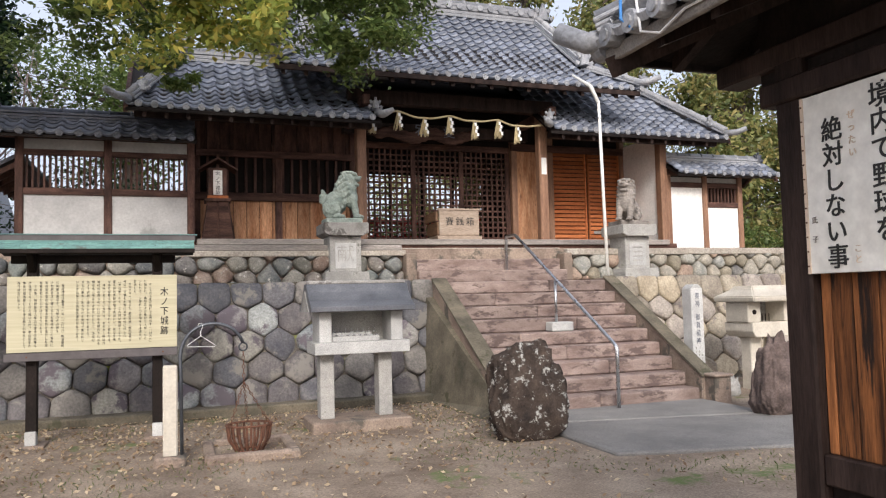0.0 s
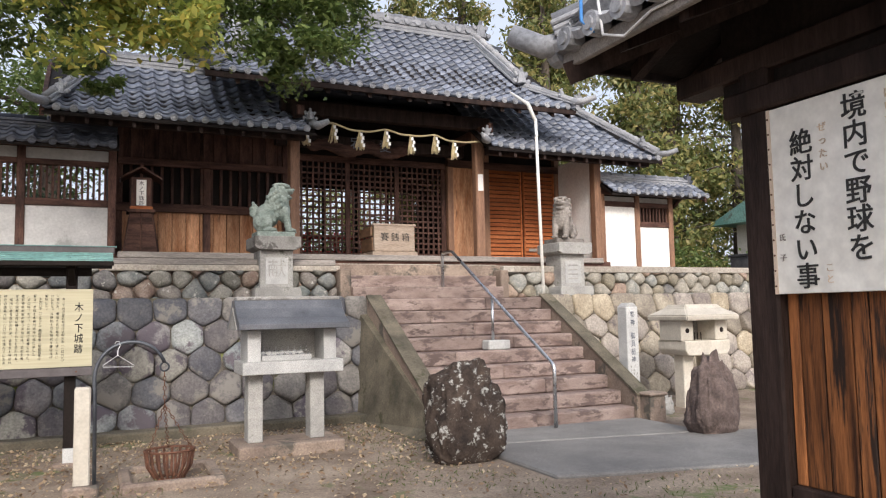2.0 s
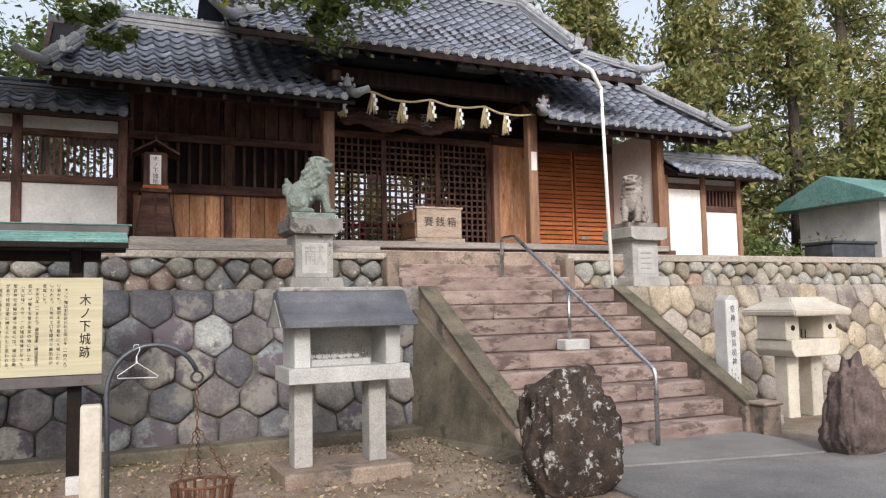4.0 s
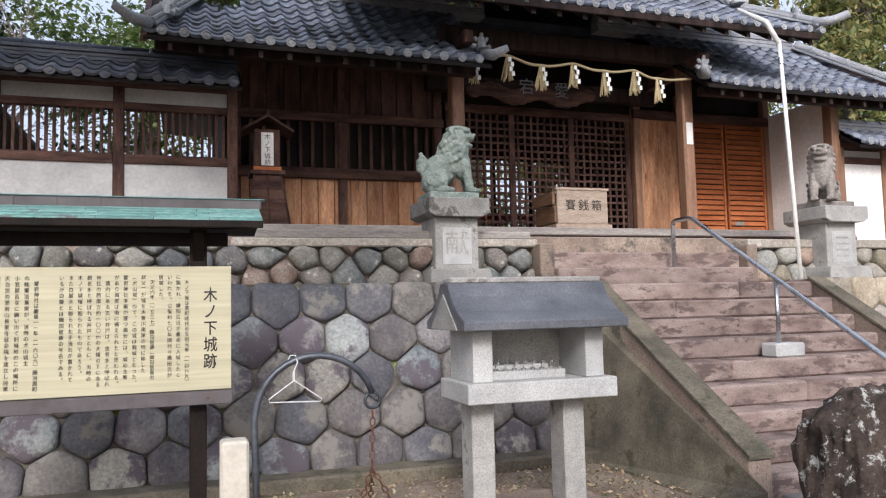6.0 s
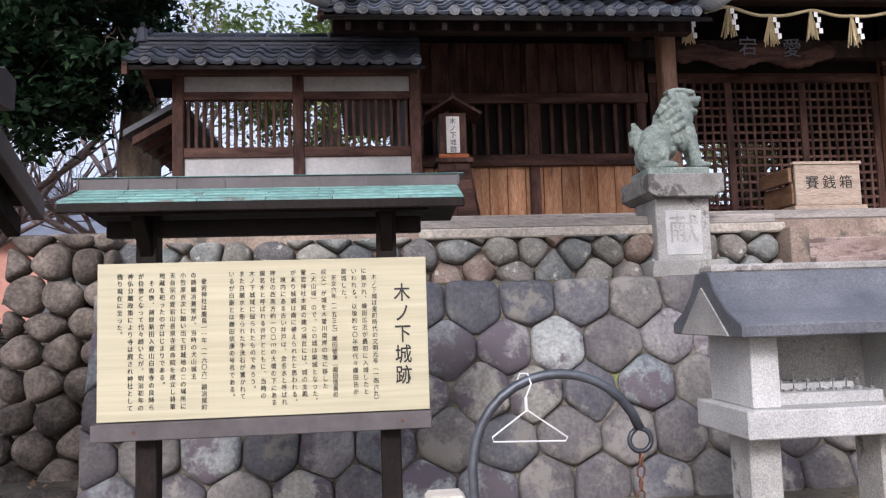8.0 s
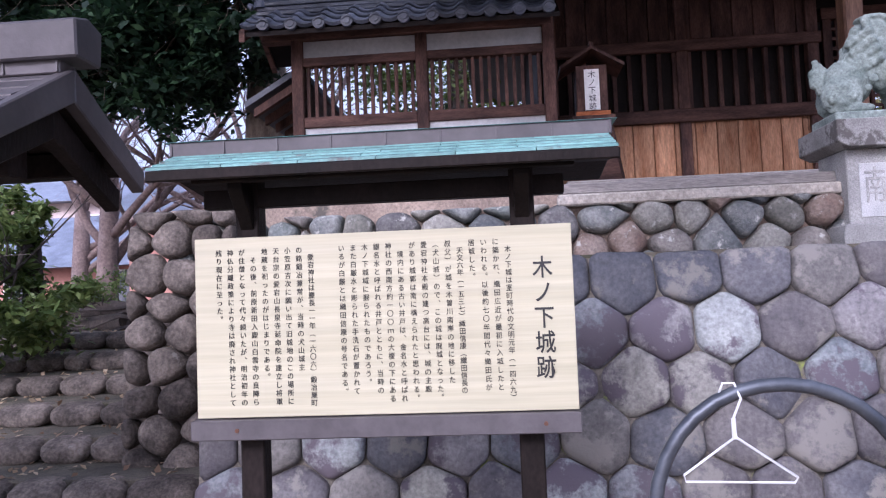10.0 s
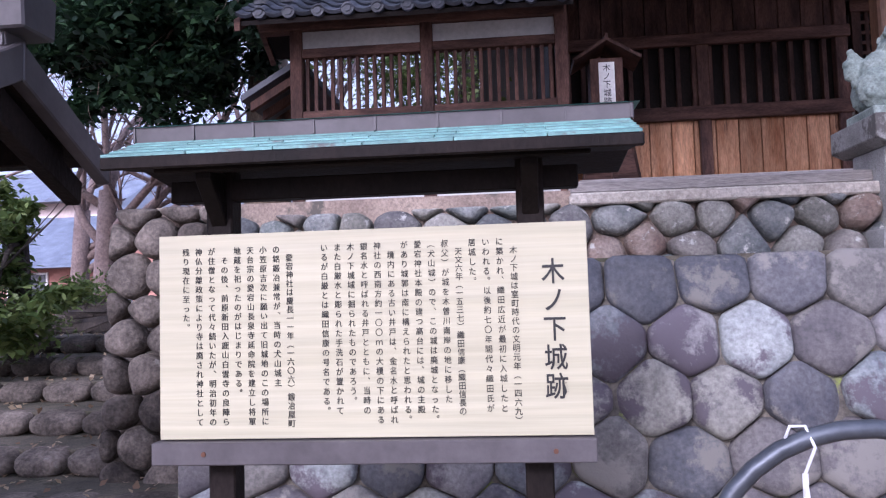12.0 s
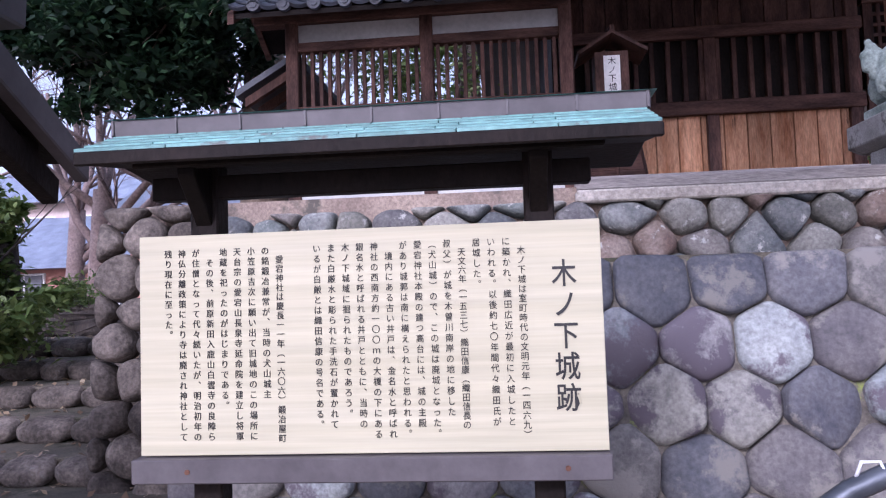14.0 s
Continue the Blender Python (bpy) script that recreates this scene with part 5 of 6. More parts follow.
part("side_board", box(OX0 - 0.05, OX0 - 0.01, OY + 0.045, OY + 0.66, OZ + 0.42, OZ + 0.58, 0.005), M_OFFER2, ob_)
part("side_board", box(OX1 - 0.008, OX1 + 0.02, OY + 0.045, OY + 0.66, OZ + 0.18, OZ + 0.58, 0.005), M_OFFER2, ob_)
part("front_rail", box(OX0 - 0.02, OX1 + 0.02, OY - 0.012, OY + 0.05, OZ + 0.602, OZ + 0.635, 0.005), M_OFFER, ob_)
part("foot_rail", box(OX0 - 0.04, OX1 + 0.04, OY - 0.03, OY + 0.66, OZ - 0.002, OZ + 0.155, 0.006), M_OFFER, ob_)
for k in range(6):
    part("slat", box(OX0 + 0.02, OX1 - 0.02, OY + 0.08 + 0.085 * k, OY + 0.12 + 0.085 * k, OZ + 0.52, OZ + 0.56, 0.004), M_OFFER2, ob_)
for k, c in enumerate("賽銭箱"):
    lettering(c, OX0 + 0.19 + 0.19 * k, OY - 0.003, OZ + 0.475, 0.155, M_INK, ob_)

# ---- standing lamp beside the hall ----
lp = thing("wooden_lamp", "wooden lantern sign on a tapered boarded stand", "lantern")
WX, WY = 0.85, 12.95
bm = bmesh.new()
b0 = [bm.verts.new((WX + a * 0.28, WY + b * 0.20, PLAT + 0.0)) for a, b in ((-1, -1), (1, -1), (1, 1), (-1, 1))]
b1 = [bm.verts.new((WX + a * 0.15, WY + b * 0.12, PLAT + 0.86)) for a, b in ((-1, -1), (1, -1), (1, 1), (-1, 1))]
bm.faces.new(b0[::-1])
bm.faces.new(b1)
for k in range(4):
    bm.faces.new((b0[k], b0[(k + 1) % 4], b1[(k + 1) % 4], b1[k]))
part("stand", bm, M_DWOODX, lp)
for k in range(5):
    f = (k + 0.5) / 5
    hw, hd = 0.28 - 0.13 * f, 0.20 - 0.08 * f
    part("stand_board", box(WX - hw, WX + hw, WY - hd - 0.012, WY - hd + 0.01, PLAT + 0.86 * k / 5 + 0.004, PLAT + 0.86 * (k + 1) / 5 - 0.004, 0.003), M_DWOODX, lp)
for dx in (-1, 0, 1):
    part("batten", tube([(WX + dx * 0.285, WY - 0.225, PLAT), (WX + dx * 0.155, WY - 0.145, PLAT + 0.86)], 0.014, 4), M_DWOOD, lp)
part("shelf", box(WX - 0.20, WX + 0.20, WY - 0.18, WY + 0.18, PLAT + 0.86, PLAT + 0.91, 0.005), M_DWOOD, lp)
part("case", box(WX - 0.145, WX + 0.145, WY - 0.12, WY + 0.12, PLAT + 0.91, PLAT + 1.40, 0.005), M_DWOOD, lp)
part("white_panel", box(WX - 0.07, WX + 0.07, WY - 0.128, WY - 0.122, PLAT + 0.97, PLAT + 1.36, 0.001), M_WHITE, lp, "white lettered panel")
part("sill", box(WX - 0.16, WX + 0.16, WY - 0.15, WY - 0.118, PLAT + 0.91, PLAT + 0.955, 0.004), M_SHUT, lp)
lettering("木ノ下城跡", WX, WY - 0.130, PLAT + 1.34, 0.072, M_INK, lp, pitch=1.05)
for s in (-1, 1):
    part("roof_board", prism([(WX, PLAT + 1.56), (WX + s * 0.30, PLAT + 1.38), (WX + s * 0.29, PLAT + 1.355), (WX, PLAT + 1.53)], "y", WY - 0.22, WY + 0.22), M_DWOOD, lp)
part("finial", box(WX - 0.02, WX + 0.02, WY - 0.22, WY + 0.22, PLAT + 1.55, PLAT + 1.60, 0.005), M_DWOOD, lp)


# ---- roofed side walls ----
def side_wall(name, x0, x1, door, label):
    w = thing(name, label, "wall", "roofed side walls", "structure")
    y = 12.56
    mid = (x0 + x1) / 2
    for x in (x0 + 0.06, mid, x1 - 0.06):
        part("post", box(x - 0.055, x + 0.055, y - 0.06, y + 0.06, PLAT, 3.98, 0.008), M_DWOOD if not door else M_POST, w)
    part("ground_beam", box(x0, x1, y - 0.08, y + 0.08, PLAT - 0.0, PLAT + 0.09, 0.008), M_GREYW, w)
    for a, b in ((x0 + 0.115, mid - 0.055), (mid + 0.055, x1 - 0.115)):
        if door and a < mid - 0.1:
            part("white_door", box(a, b, y - 0.03, y + 0.03, PLAT + 0.09, 3.36, 0.004), M_WHITE, w, "plain white door panel")
        else:
            part("plaster", box(a, b, y - 0.025, y + 0.025, PLAT + 0.09, 2.98, 0), M_WHITE if door else M_PLASTER, w, "stained white plaster")
            part("grille_rail", box(a, b, y - 0.055, y + 0.05, 2.98, 3.08, 0.006), M_DWOODX, w)
            n = int((b - a) / 0.075)
            for k in range(n):
                x = a + (b - a) * (k + 0.5) / n
                part("grille_slat", box(x - 0.016, x + 0.016, y - 0.02, y + 0.02, 3.08, 3.56, 0.003), M_DWOOD, w)
            if door:
                # added black sheet; paints the dark between the east grille slats
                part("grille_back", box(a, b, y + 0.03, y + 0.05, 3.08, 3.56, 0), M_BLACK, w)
        part("head_rail", box(a, b, y - 0.055, y + 0.05, 3.56 if not door else 3.36, 3.64 if not door else 3.46, 0.006), M_DWOODX, w)
        if not door:
            part("frieze", box(a, b, y - 0.025, y + 0.025, 3.64, 3.80, 0), M_PLASTER, w)
        else:
            part("frieze", box(a, b, y - 0.025, y + 0.025, 3.46, 3.56, 0), M_PLASTER, w)
    e = 3.78 if not door else 3.56
    rf = new("roof")
    rf.parent = w
    rx0, rx1 = x0 - 0.30 * (not door) - 0.02, x1 + 0.02 + 0.45 * door
    part("roof_beam", box(rx0 + 0.05, rx1 - 0.05, y - 0.07, y + 0.07, e + 0.03, e + 0.15, 0.006), M_DWOODX, rf)
    part("roof_deck", prism([(y - 0.46, e - 0.05), (y - 0.46, e - 0.01), (y, e + 0.29), (y + 0.46, e - 0.01), (y + 0.46, e - 0.05), (y, e + 0.22)], "x", rx0, rx1), M_BLACK, rf)
    tl = TILED if not door else TILE
    tiled_slope(rf, rx0, rx1, y - 0.48, e + 0.0, y - 0.04, e + 0.29, rx0, rx1, tl, DISCD if not door else DISC, 0.25 if not door else 0.215, 0.21, 0.0, 80)
    ridge(rf, (rx0 + 0.02, y, e + 0.27), (rx1 - 0.02, y, e + 0.27), 0.22, 0.14, 3, M_TILED if not door else M_TILEP)
    ogre_tile(rf, (rx0 + 0.05 if not door else rx1 - 0.05, y - 0.05, e + 0.33), 0.16, 0, M_TILED)
    part("barge", prism([(y - 0.48, e - 0.10), (y - 0.48, e), (y, e + 0.30), (y + 0.48, e), (y + 0.48, e - 0.10), (y, e + 0.19)], "x", rx0 - 0.02 if not door else rx1 - 0.02, rx0 + 0.03 if not door else rx1 + 0.03), M_DWOODX, rf)
    return w


side_wall("wall_west", -1.95, 0.50, False, "roofed plaster side wall with a slatted grille")
side_wall("wall_east", 9.05, 10.85, True, "roofed plaster side wall with a white door")
# pent roof returning behind the west wall
pent = thing("pent_roof", "dark timber pent roof behind the side wall", "roof", "", "structure")
part("deck", prism([(-2.45, 3.30), (-1.9, 3.62), (-1.9, 3.56), (-2.45, 3.24)], "y", 12.65, 15.5), M_TILED, pent)
for k in range(8):
    part("rafter", prism([(-2.38, 3.24), (-1.9, 3.52), (-1.9, 3.44), (-2.38, 3.16)], "y", 12.7 + 0.34 * k, 12.76 + 0.34 * k), M_DWOOD, pent)
part("wall", box(-1.92, -1.86, 12.65, 15.5, PLAT, 3.5, 0), M_DWOODX, pent)

# ---- roofed fence with the sign ----
gt = thing("gateway", "dark timber roofed fence with a hipped tile roof", "gate")
GX = 2.22
for y0, y1 in ((2.385, 2.505), (0.5, 0.62)):
    part("post", box(GX - 0.01, GX + 0.11, y0, y1, 0.0, 2.16, 0.008), M_GPOST, gt)
part("tie_beam", box(GX - 0.03, GX + 0.13, 0.3, 2.56, 2.015, 2.095, 0.008), M_GPOST, gt)
part("plate", box(GX - 0.01, GX + 0.11, 0.2, 2.80, 2.15, 2.23, 0.008), M_GPOST, gt)
part("low_rail", box(GX + 0.0, GX + 0.08, 0.62, 2.385, 0.74, 0.84, 0.006), M_GPOST, gt)
# black sheet added for the dark of the open gap below the rail
part("foot_board", box(GX + 0.03, GX + 0.05, 0.62, 2.385, 0.05, 0.74, 0.003), M_BLACK, gt)
rr = random.Random(9)
y = 0.63
while y < 2.37:
    w = rr.uniform(0.055, 0.10)
    part("board", box(GX + 0.025, GX + 0.045 + rr.uniform(0, 0.008), y, min(y + w - 0.003, 2.382), 0.84, 2.015, 0.003), M_GATE, gt)
    y += w
# near-black fill: the dark below the roof is in its colour
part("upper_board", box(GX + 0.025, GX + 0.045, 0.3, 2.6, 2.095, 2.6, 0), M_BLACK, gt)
part("footing", box(GX - 0.05, GX + 0.15, 2.34, 2.54, -0.05, 0.04, 0.01), M_GRANITE, gt)
CX, CY, EZ, PITCH = 1.79, 2.88, 2.29, 0.42


def under(x0, y0, x1, y1, dz, th, name, m, par):
    """A sloping board strip; corners at the eave (x0, y0) and (x1, y1), running up toward the hip."""
    bm = bmesh.new()
    pts = [(x0, y0, EZ), (x1, y1, EZ)]
    run = 1.15
    if x0 == x1:
        pts += [(x1 + run, y1, EZ + run * PITCH), (x0 + run, y0 - run, EZ + run * PITCH)]
    else:
        pts += [(x1, y1 - run, EZ + run * PITCH), (x0 + run, y0 - run, EZ + run * PITCH)]
    A = [bm.verts.new((p[0], p[1], p[2] + dz)) for p in pts]
    B = [bm.verts.new((p[0], p[1], p[2] + dz - th)) for p in pts]
    bm.faces.new(A)
    bm.faces.new(B[::-1])
    for k in range(4):
        bm.faces.new((A[k], B[k], B[(k + 1) % 4], A[(k + 1) % 4]))
    bmesh.ops.recalc_face_normals(bm, faces=bm.faces)
    part(name, bm, m, par)


# undersides painted near black to carry the roof's own shade
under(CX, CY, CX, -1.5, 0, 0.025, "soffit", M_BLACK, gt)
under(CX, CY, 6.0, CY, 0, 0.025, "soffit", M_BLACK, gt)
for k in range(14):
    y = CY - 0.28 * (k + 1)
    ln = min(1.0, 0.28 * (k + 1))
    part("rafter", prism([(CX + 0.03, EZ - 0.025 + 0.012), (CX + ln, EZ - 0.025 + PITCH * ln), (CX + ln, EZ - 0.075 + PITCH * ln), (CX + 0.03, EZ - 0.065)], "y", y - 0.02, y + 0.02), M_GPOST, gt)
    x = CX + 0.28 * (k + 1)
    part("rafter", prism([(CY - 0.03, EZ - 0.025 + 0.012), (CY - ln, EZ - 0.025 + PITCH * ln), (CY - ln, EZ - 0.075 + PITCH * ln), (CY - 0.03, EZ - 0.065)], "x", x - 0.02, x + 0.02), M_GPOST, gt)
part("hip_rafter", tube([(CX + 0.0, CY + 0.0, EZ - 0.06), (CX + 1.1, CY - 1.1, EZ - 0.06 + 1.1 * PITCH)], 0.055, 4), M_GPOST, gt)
part("fascia", box(CX - 0.012, CX + 0.012, -1.5, CY + 0.012, EZ - 0.045, EZ + 0.012, 0.004), M_GREYW, gt, "silvered timber eave board")
# north eave board in the soffit's near black, shade included
part("fascia", box(CX + 0.014, 6.0, CY - 0.012, CY + 0.012, EZ - 0.045, EZ + 0.012, 0.004), M_BLACK, gt)
gtr = new("tiled_roof")
gtr.parent = gt
GT = tile_mesh("tile", 0.15, 0.14, M_TILEP)
GD = disc_mesh("eave_tile_end", 0.042, M_TILEP)
ang = math.atan(PITCH)
for i in range(7):
    s = 0.14 * math.cos(ang) * i
    for k in range(26):
        u = 0.15 * k
        if u + 0.15 < s:
            continue
        ob = new("tile", GT)
        ob.parent = gtr
        ob.matrix_basis = Matrix.Translation((CX - 0.05 + s, CY - u + 0.04, EZ + 0.02 + s * PITCH)) @ Matrix.Rotation(-math.pi / 2, 4, "Z") @ Matrix.Rotation(ang, 4, "X")
        ob = new("tile", GT)
        ob.parent = gtr
        ob.matrix_basis = Matrix.Translation((CX + u + 0.12, CY + 0.05 - s, EZ + 0.02 + s * PITCH)) @ Matrix.Rotation(math.pi, 4, "Z") @ Matrix.Rotation(ang, 4, "X")
        if i == 0:
            ob = new("eave_tile_end", GD)
            ob.parent = gtr
            ob.matrix_basis = Matrix.Translation((CX - 0.055, CY - u - 0.08, EZ + 0.035)) @ Matrix.Rotation(-math.pi / 2, 4, "Z")
            ob = new("eave_tile_end", GD)
            ob.parent = gtr
            ob.matrix_basis = Matrix.Translation((CX + u, CY + 0.055, EZ + 0.02)) @ Matrix.Rotation(math.pi, 4, "Z")
ridge(gtr, (CX + 1.0, CY - 1.0, EZ + 0.08 + PITCH), (CX - 0.02, CY + 0.02, EZ + 0.06), 0.13, 0.07, 3, M_TILEP, "hip_ridge")
part("corner_tile", tube([(CX + 0.04, CY - 0.04, EZ + 0.055), (CX - 0.06, CY + 0.06, EZ + 0.05), (CX - 0.14, CY + 0.14, EZ + 0.11)], [0.05, 0.042, 0.04], 12), M_TILEP, gtr, "", True)
cb = thing("cable", "loose blue and white cable on the roof eave", "cable")
part("white_cable", tube([(CX - 0.05, 2.62, EZ + 0.10), (CX - 0.05, 2.60, EZ - 0.02), (CX - 0.03, 2.52, EZ - 0.05), (CX - 0.02, 2.40, EZ - 0.01), (CX - 0.02, 2.1, EZ - 0.02)], 0.005, 6), M_WIRE, cb, "", True)
part("blue_cable", tube([(CX - 0.06, 2.70, EZ + 0.14), (CX - 0.075, 2.68, EZ + 0.05), (CX - 0.06, 2.63, EZ + 0.0)], 0.006, 6), mat("blue_cable", (0.05, 0.2, 0.5), (0.08, 0.28, 0.6), bump=0), cb, "", True)

sg = thing("warning_sign", "white painted metal sign with black hand-painted lettering", "sign")
SX, S0, S1, SZ0, SZ1 = GX - 0.016, 1.92, 2.388, 1.425, 2.008
part("sheet", box(SX, SX + 0.016, S0, S1, SZ0, SZ1, 0.002), M_SIGN, sg)
for y in (S0 + 0.007, S1 - 0.007):
    part("edge_strip", box(SX - 0.003, SX + 0.0, y - 0.006, y + 0.006, SZ0, SZ1, 0), M_FADED, sg)
    for k in range(12):
        part("nail", cyl((SX - 0.006, y, SZ0 + 0.025 + 0.048 * k), (SX, y, SZ0 + 0.025 + 0.048 * k), 0.003, 6), M_IRON, sg)
for text, y, z, size, pt_, mm, wt in (("境内で野球を", 2.085, 1.985, 0.082, 0.98, M_INK, 0.0007), ("絶対しない事", 2.265, 1.918, 0.082, 0.99, M_INK, 0.0007), ("けいだい", 1.98, 1.972, 0.03, 1.2, M_FADED, 0), ("やきゅう", 1.98, 1.72, 0.03, 1.2, M_FADED, 0), ("ぜったい", 2.19, 1.925, 0.03, 1.3, M_FADED, 0), ("こと", 2.19, 1.51, 0.028, 1.2, M_FADED, 0), ("氏子", 2.35, 1.61, 0.024, 2.6, M_GREYW, 0)):
    lettering(text, SX - 0.002, y, z, size, mm, sg, facing="-x", pitch=pt_, weight=wt)


# ---- stone steps to the west ----
ws = thing("west_steps", "mossy field-stone steps climbing a leafy bank", "steps", "", "structure")
r2 = np.random.default_rng(21)
for i in range(7):
    y, z = 9.75 + 0.60 * i, 0.165 * (i + 1)
    part("tread", box(-5.6, -2.0, y + 0.08, y + 0.72, z - 0.22, z - 0.035, 0.01), M_MOSS, ws)
    x = -5.6
    while x < -2.1:
        w = r2.uniform(0.26, 0.5)
        w = min(w, -2.0 - x)
        poly = [(0, 0), (w, 0), (w, 0.22), (0, 0.22)]
        pillow("step_stone", poly, lambda u, v, d, x=x, y=y, z=z: Vector((x + u, y - d * 0.7 + max(0, v - 0.13) * 1.6, z - 0.22 + min(v, 0.19))), 0.09, 0.006, 2, M_DARKBOULDER, ws, r2)
        x += w
bm = bmesh.new()
for j in range(13):
    for i in range(15):
        x, y = -14 + i * 0.9, 13.4 + j * 1.2
        bm.verts.new((x, y, 0.95 + 0.06 * j + 0.15 * noise.noise(Vector((x, y, 0))) - 0.4 * max(0, -4 - x) * 0.1 if not (x > -2.6) else 0.9))
bm.verts.ensure_lookup_table()
for j in range(12):
    for i in range(14):
        bm.faces.new([bm.verts[k] for k in (j * 15 + i, j * 15 + i + 1, (j + 1) * 15 + i + 1, (j + 1) * 15 + i)])
structure("bank", bm, mat("leaf_mould", (0.06, 0.045, 0.035), (0.15, 0.11, 0.085), 2, 40, 0.95, bump=0.8), "bank of dark leaf mould behind the steps", "bank", True)
structure("bank_wall", prism([(9.7, 0.0), (13.4, 1.1), (13.4, 0.0)], "x", -14.0, -5.6), M_MOSS, "mossy bank beside the steps", "bank")


# ---- trees ----
def limb(bm, p, d, ln, r, depth, rnd, twigs, up=0.15, spread=0.8, sides=7):
    """A branch that forks."""
    pts, rad = [Vector(p)], [r]
    d = Vector(d).normalized()
    n = 5 if depth > 1 else 3
    for i in range(n):
        d = (d + Vector((rnd.uniform(-1, 1), rnd.uniform(-1, 1), rnd.uniform(-1, 1) + up)) * 0.22).normalized()
        pts.append(pts[-1] + d * ln / n)
        rad.append(r * (1 - 0.55 * (i + 1) / n))
    tube(pts, rad, max(3, sides), bm)
    twigs.extend(pts[1:] if depth <= 1 else pts[-1:])
    if depth > 0:
        for k in range(3 if depth > 1 else 4):
            q = rnd.randint(1, n)
            dd = (d + Vector((rnd.uniform(-1, 1), rnd.uniform(-1, 1), rnd.uniform(-0.6, 1))) * spread).normalized()
            limb(bm, pts[q], dd, ln * rnd.uniform(0.5, 0.75), rad[q] * 0.62, depth - 1, rnd, twigs, up, spread, sides - 2)


def bare_tree(x, y, z, h, seed):
    rnd = random.Random(seed)
    t = thing("bare_tree", "leafless tree with fine reddish-brown branches", "tree", "bare trees")
    tw = []
    part("trunk", tube([(x, y, z - 0.2), (x + 0.1, y, z + h * 0.3)], [h * 0.026, h * 0.018], 8), M_TWIG, t, "", True)
    for k in range(6):
        bm = bmesh.new()
        limb(bm, (x + 0.1, y, z + h * (0.14 + 0.03 * k)), (rnd.uniform(-1, 1), rnd.uniform(-0.6, 0.6), 0.7), h * 0.42, h * 0.010, 4, rnd, tw, 0.1, 0.9, 6)
        part("branch", bm, M_TWIG, t, "", True)


def leafy_tree(name, x, y, z, h, trunk_h, crown, seed, leafmaterial, size, count, label, bark=M_BARK, lean=(0, 0), category="tree", aspect=0.45, arch=0.2):
    """A trunk with limbs and a crown of leaf clumps; crown: list of (centre, radius, clumps)."""
    rnd, rg = random.Random(seed), np.random.default_rng(seed)
    t = thing(name, label, category)
    bm, tw = bmesh.new(), []
    top = Vector((x + lean[0], y + lean[1], z + trunk_h))
    tube([(x, y, z - 0.1), (x + lean[0] * 0.3, y + lean[1] * 0.3, z + trunk_h * 0.45), top], [h * 0.036, h * 0.030, h * 0.018], 10, bm)
    cl = []
    for c, rad, n in crown:
        c = Vector(c)
        st = top - Vector((0, 0, trunk_h * rnd.uniform(0, 0.12)))
        mid = (st + c) / 2 + Vector((0, 0, arch))
        tube([st, (st + mid) / 2 + Vector((0, 0, arch * 0.3)), mid, (mid + c) / 2 + Vector((0, 0, arch * 0.25)), c], [h * 0.012, h * 0.010, h * 0.007, h * 0.004, 0.006], 7, bm)
        for _ in range(4):
            limb(bm, (mid + c) / 2 + Vector((0, 0, arch * 0.25)), c - mid + Vector((rnd.gauss(0, 0.5), rnd.gauss(0, 0.5), rnd.gauss(0, 0.4))), rad * 1.3, 0.014, 1, rnd, tw)
        for _ in range(n):
            v = Vector((rnd.gauss(0, 1), rnd.gauss(0, 1), rnd.gauss(0, 0.8)))
            v = v.normalized() * rad * rnd.uniform(0.35, 1.0) ** 0.7
            cl.append((c + v, rad * rnd.uniform(0.22, 0.42)))
    part("trunk", bm, bark, t, "", True)
    pts = clump_points(cl, max(1, count // len(cl)), rg)
    nr = rg.normal(size=pts.shape)
    nr[:, 2] = np.abs(nr[:, 2]) + 0.6
    leaf_mesh("crown", pts, nr, rg.uniform(0.6, 1.3, len(pts)) * size, leafmaterial, t, aspect, rg)
    return t


# dark evergreen behind the west wall
leafy_tree("evergreen_tree", -3.1, 15.2, 1.0, 9, 5.5, [((-4.6, 14.2, 4.9), 1.35, 34), ((-3.2, 13.9, 5.6), 1.2, 26), ((-5.6, 14.6, 6.2), 1.5, 30), ((-4.2, 14.5, 7.2), 1.6, 30), ((-6.6, 13.6, 5.2), 1.4, 26), ((-3.9, 14.1, 4.35), 0.85, 24), ((-3.05, 14.0, 4.5), 0.6, 16), ((-4.8, 14.0, 4.25), 0.75, 18)], 31, M_LEAFD, 0.14, 62000, "broad dark evergreen tree with a pale brown trunk", M_BARK, (0.2, -0.2))
leafy_tree("evergreen_tree", -4.75, 12.9, 0.6, 4, 1.5, [((-4.65, 12.4, 1.5), 0.7, 22), ((-4.85, 12.6, 2.2), 0.5, 12)], 33, M_LEAFM, 0.11, 7000, "young evergreen tree beside the stone steps", M_DBARK)
leafy_tree("evergreen_tree", -0.8, 20.5, 2.0, 9, 4.5, [((-1.0, 20.0, 5.4), 1.6, 30), ((0.8, 20.5, 6.0), 1.5, 26), ((-2.6, 20.2, 6.6), 1.6, 26), ((-0.4, 20.4, 7.6), 1.8, 30), ((1.8, 21.0, 7.4), 1.5, 24)], 35, M_LEAFM, 0.16, 16000, "tall evergreen tree behind the slatted wall", M_DBARK)
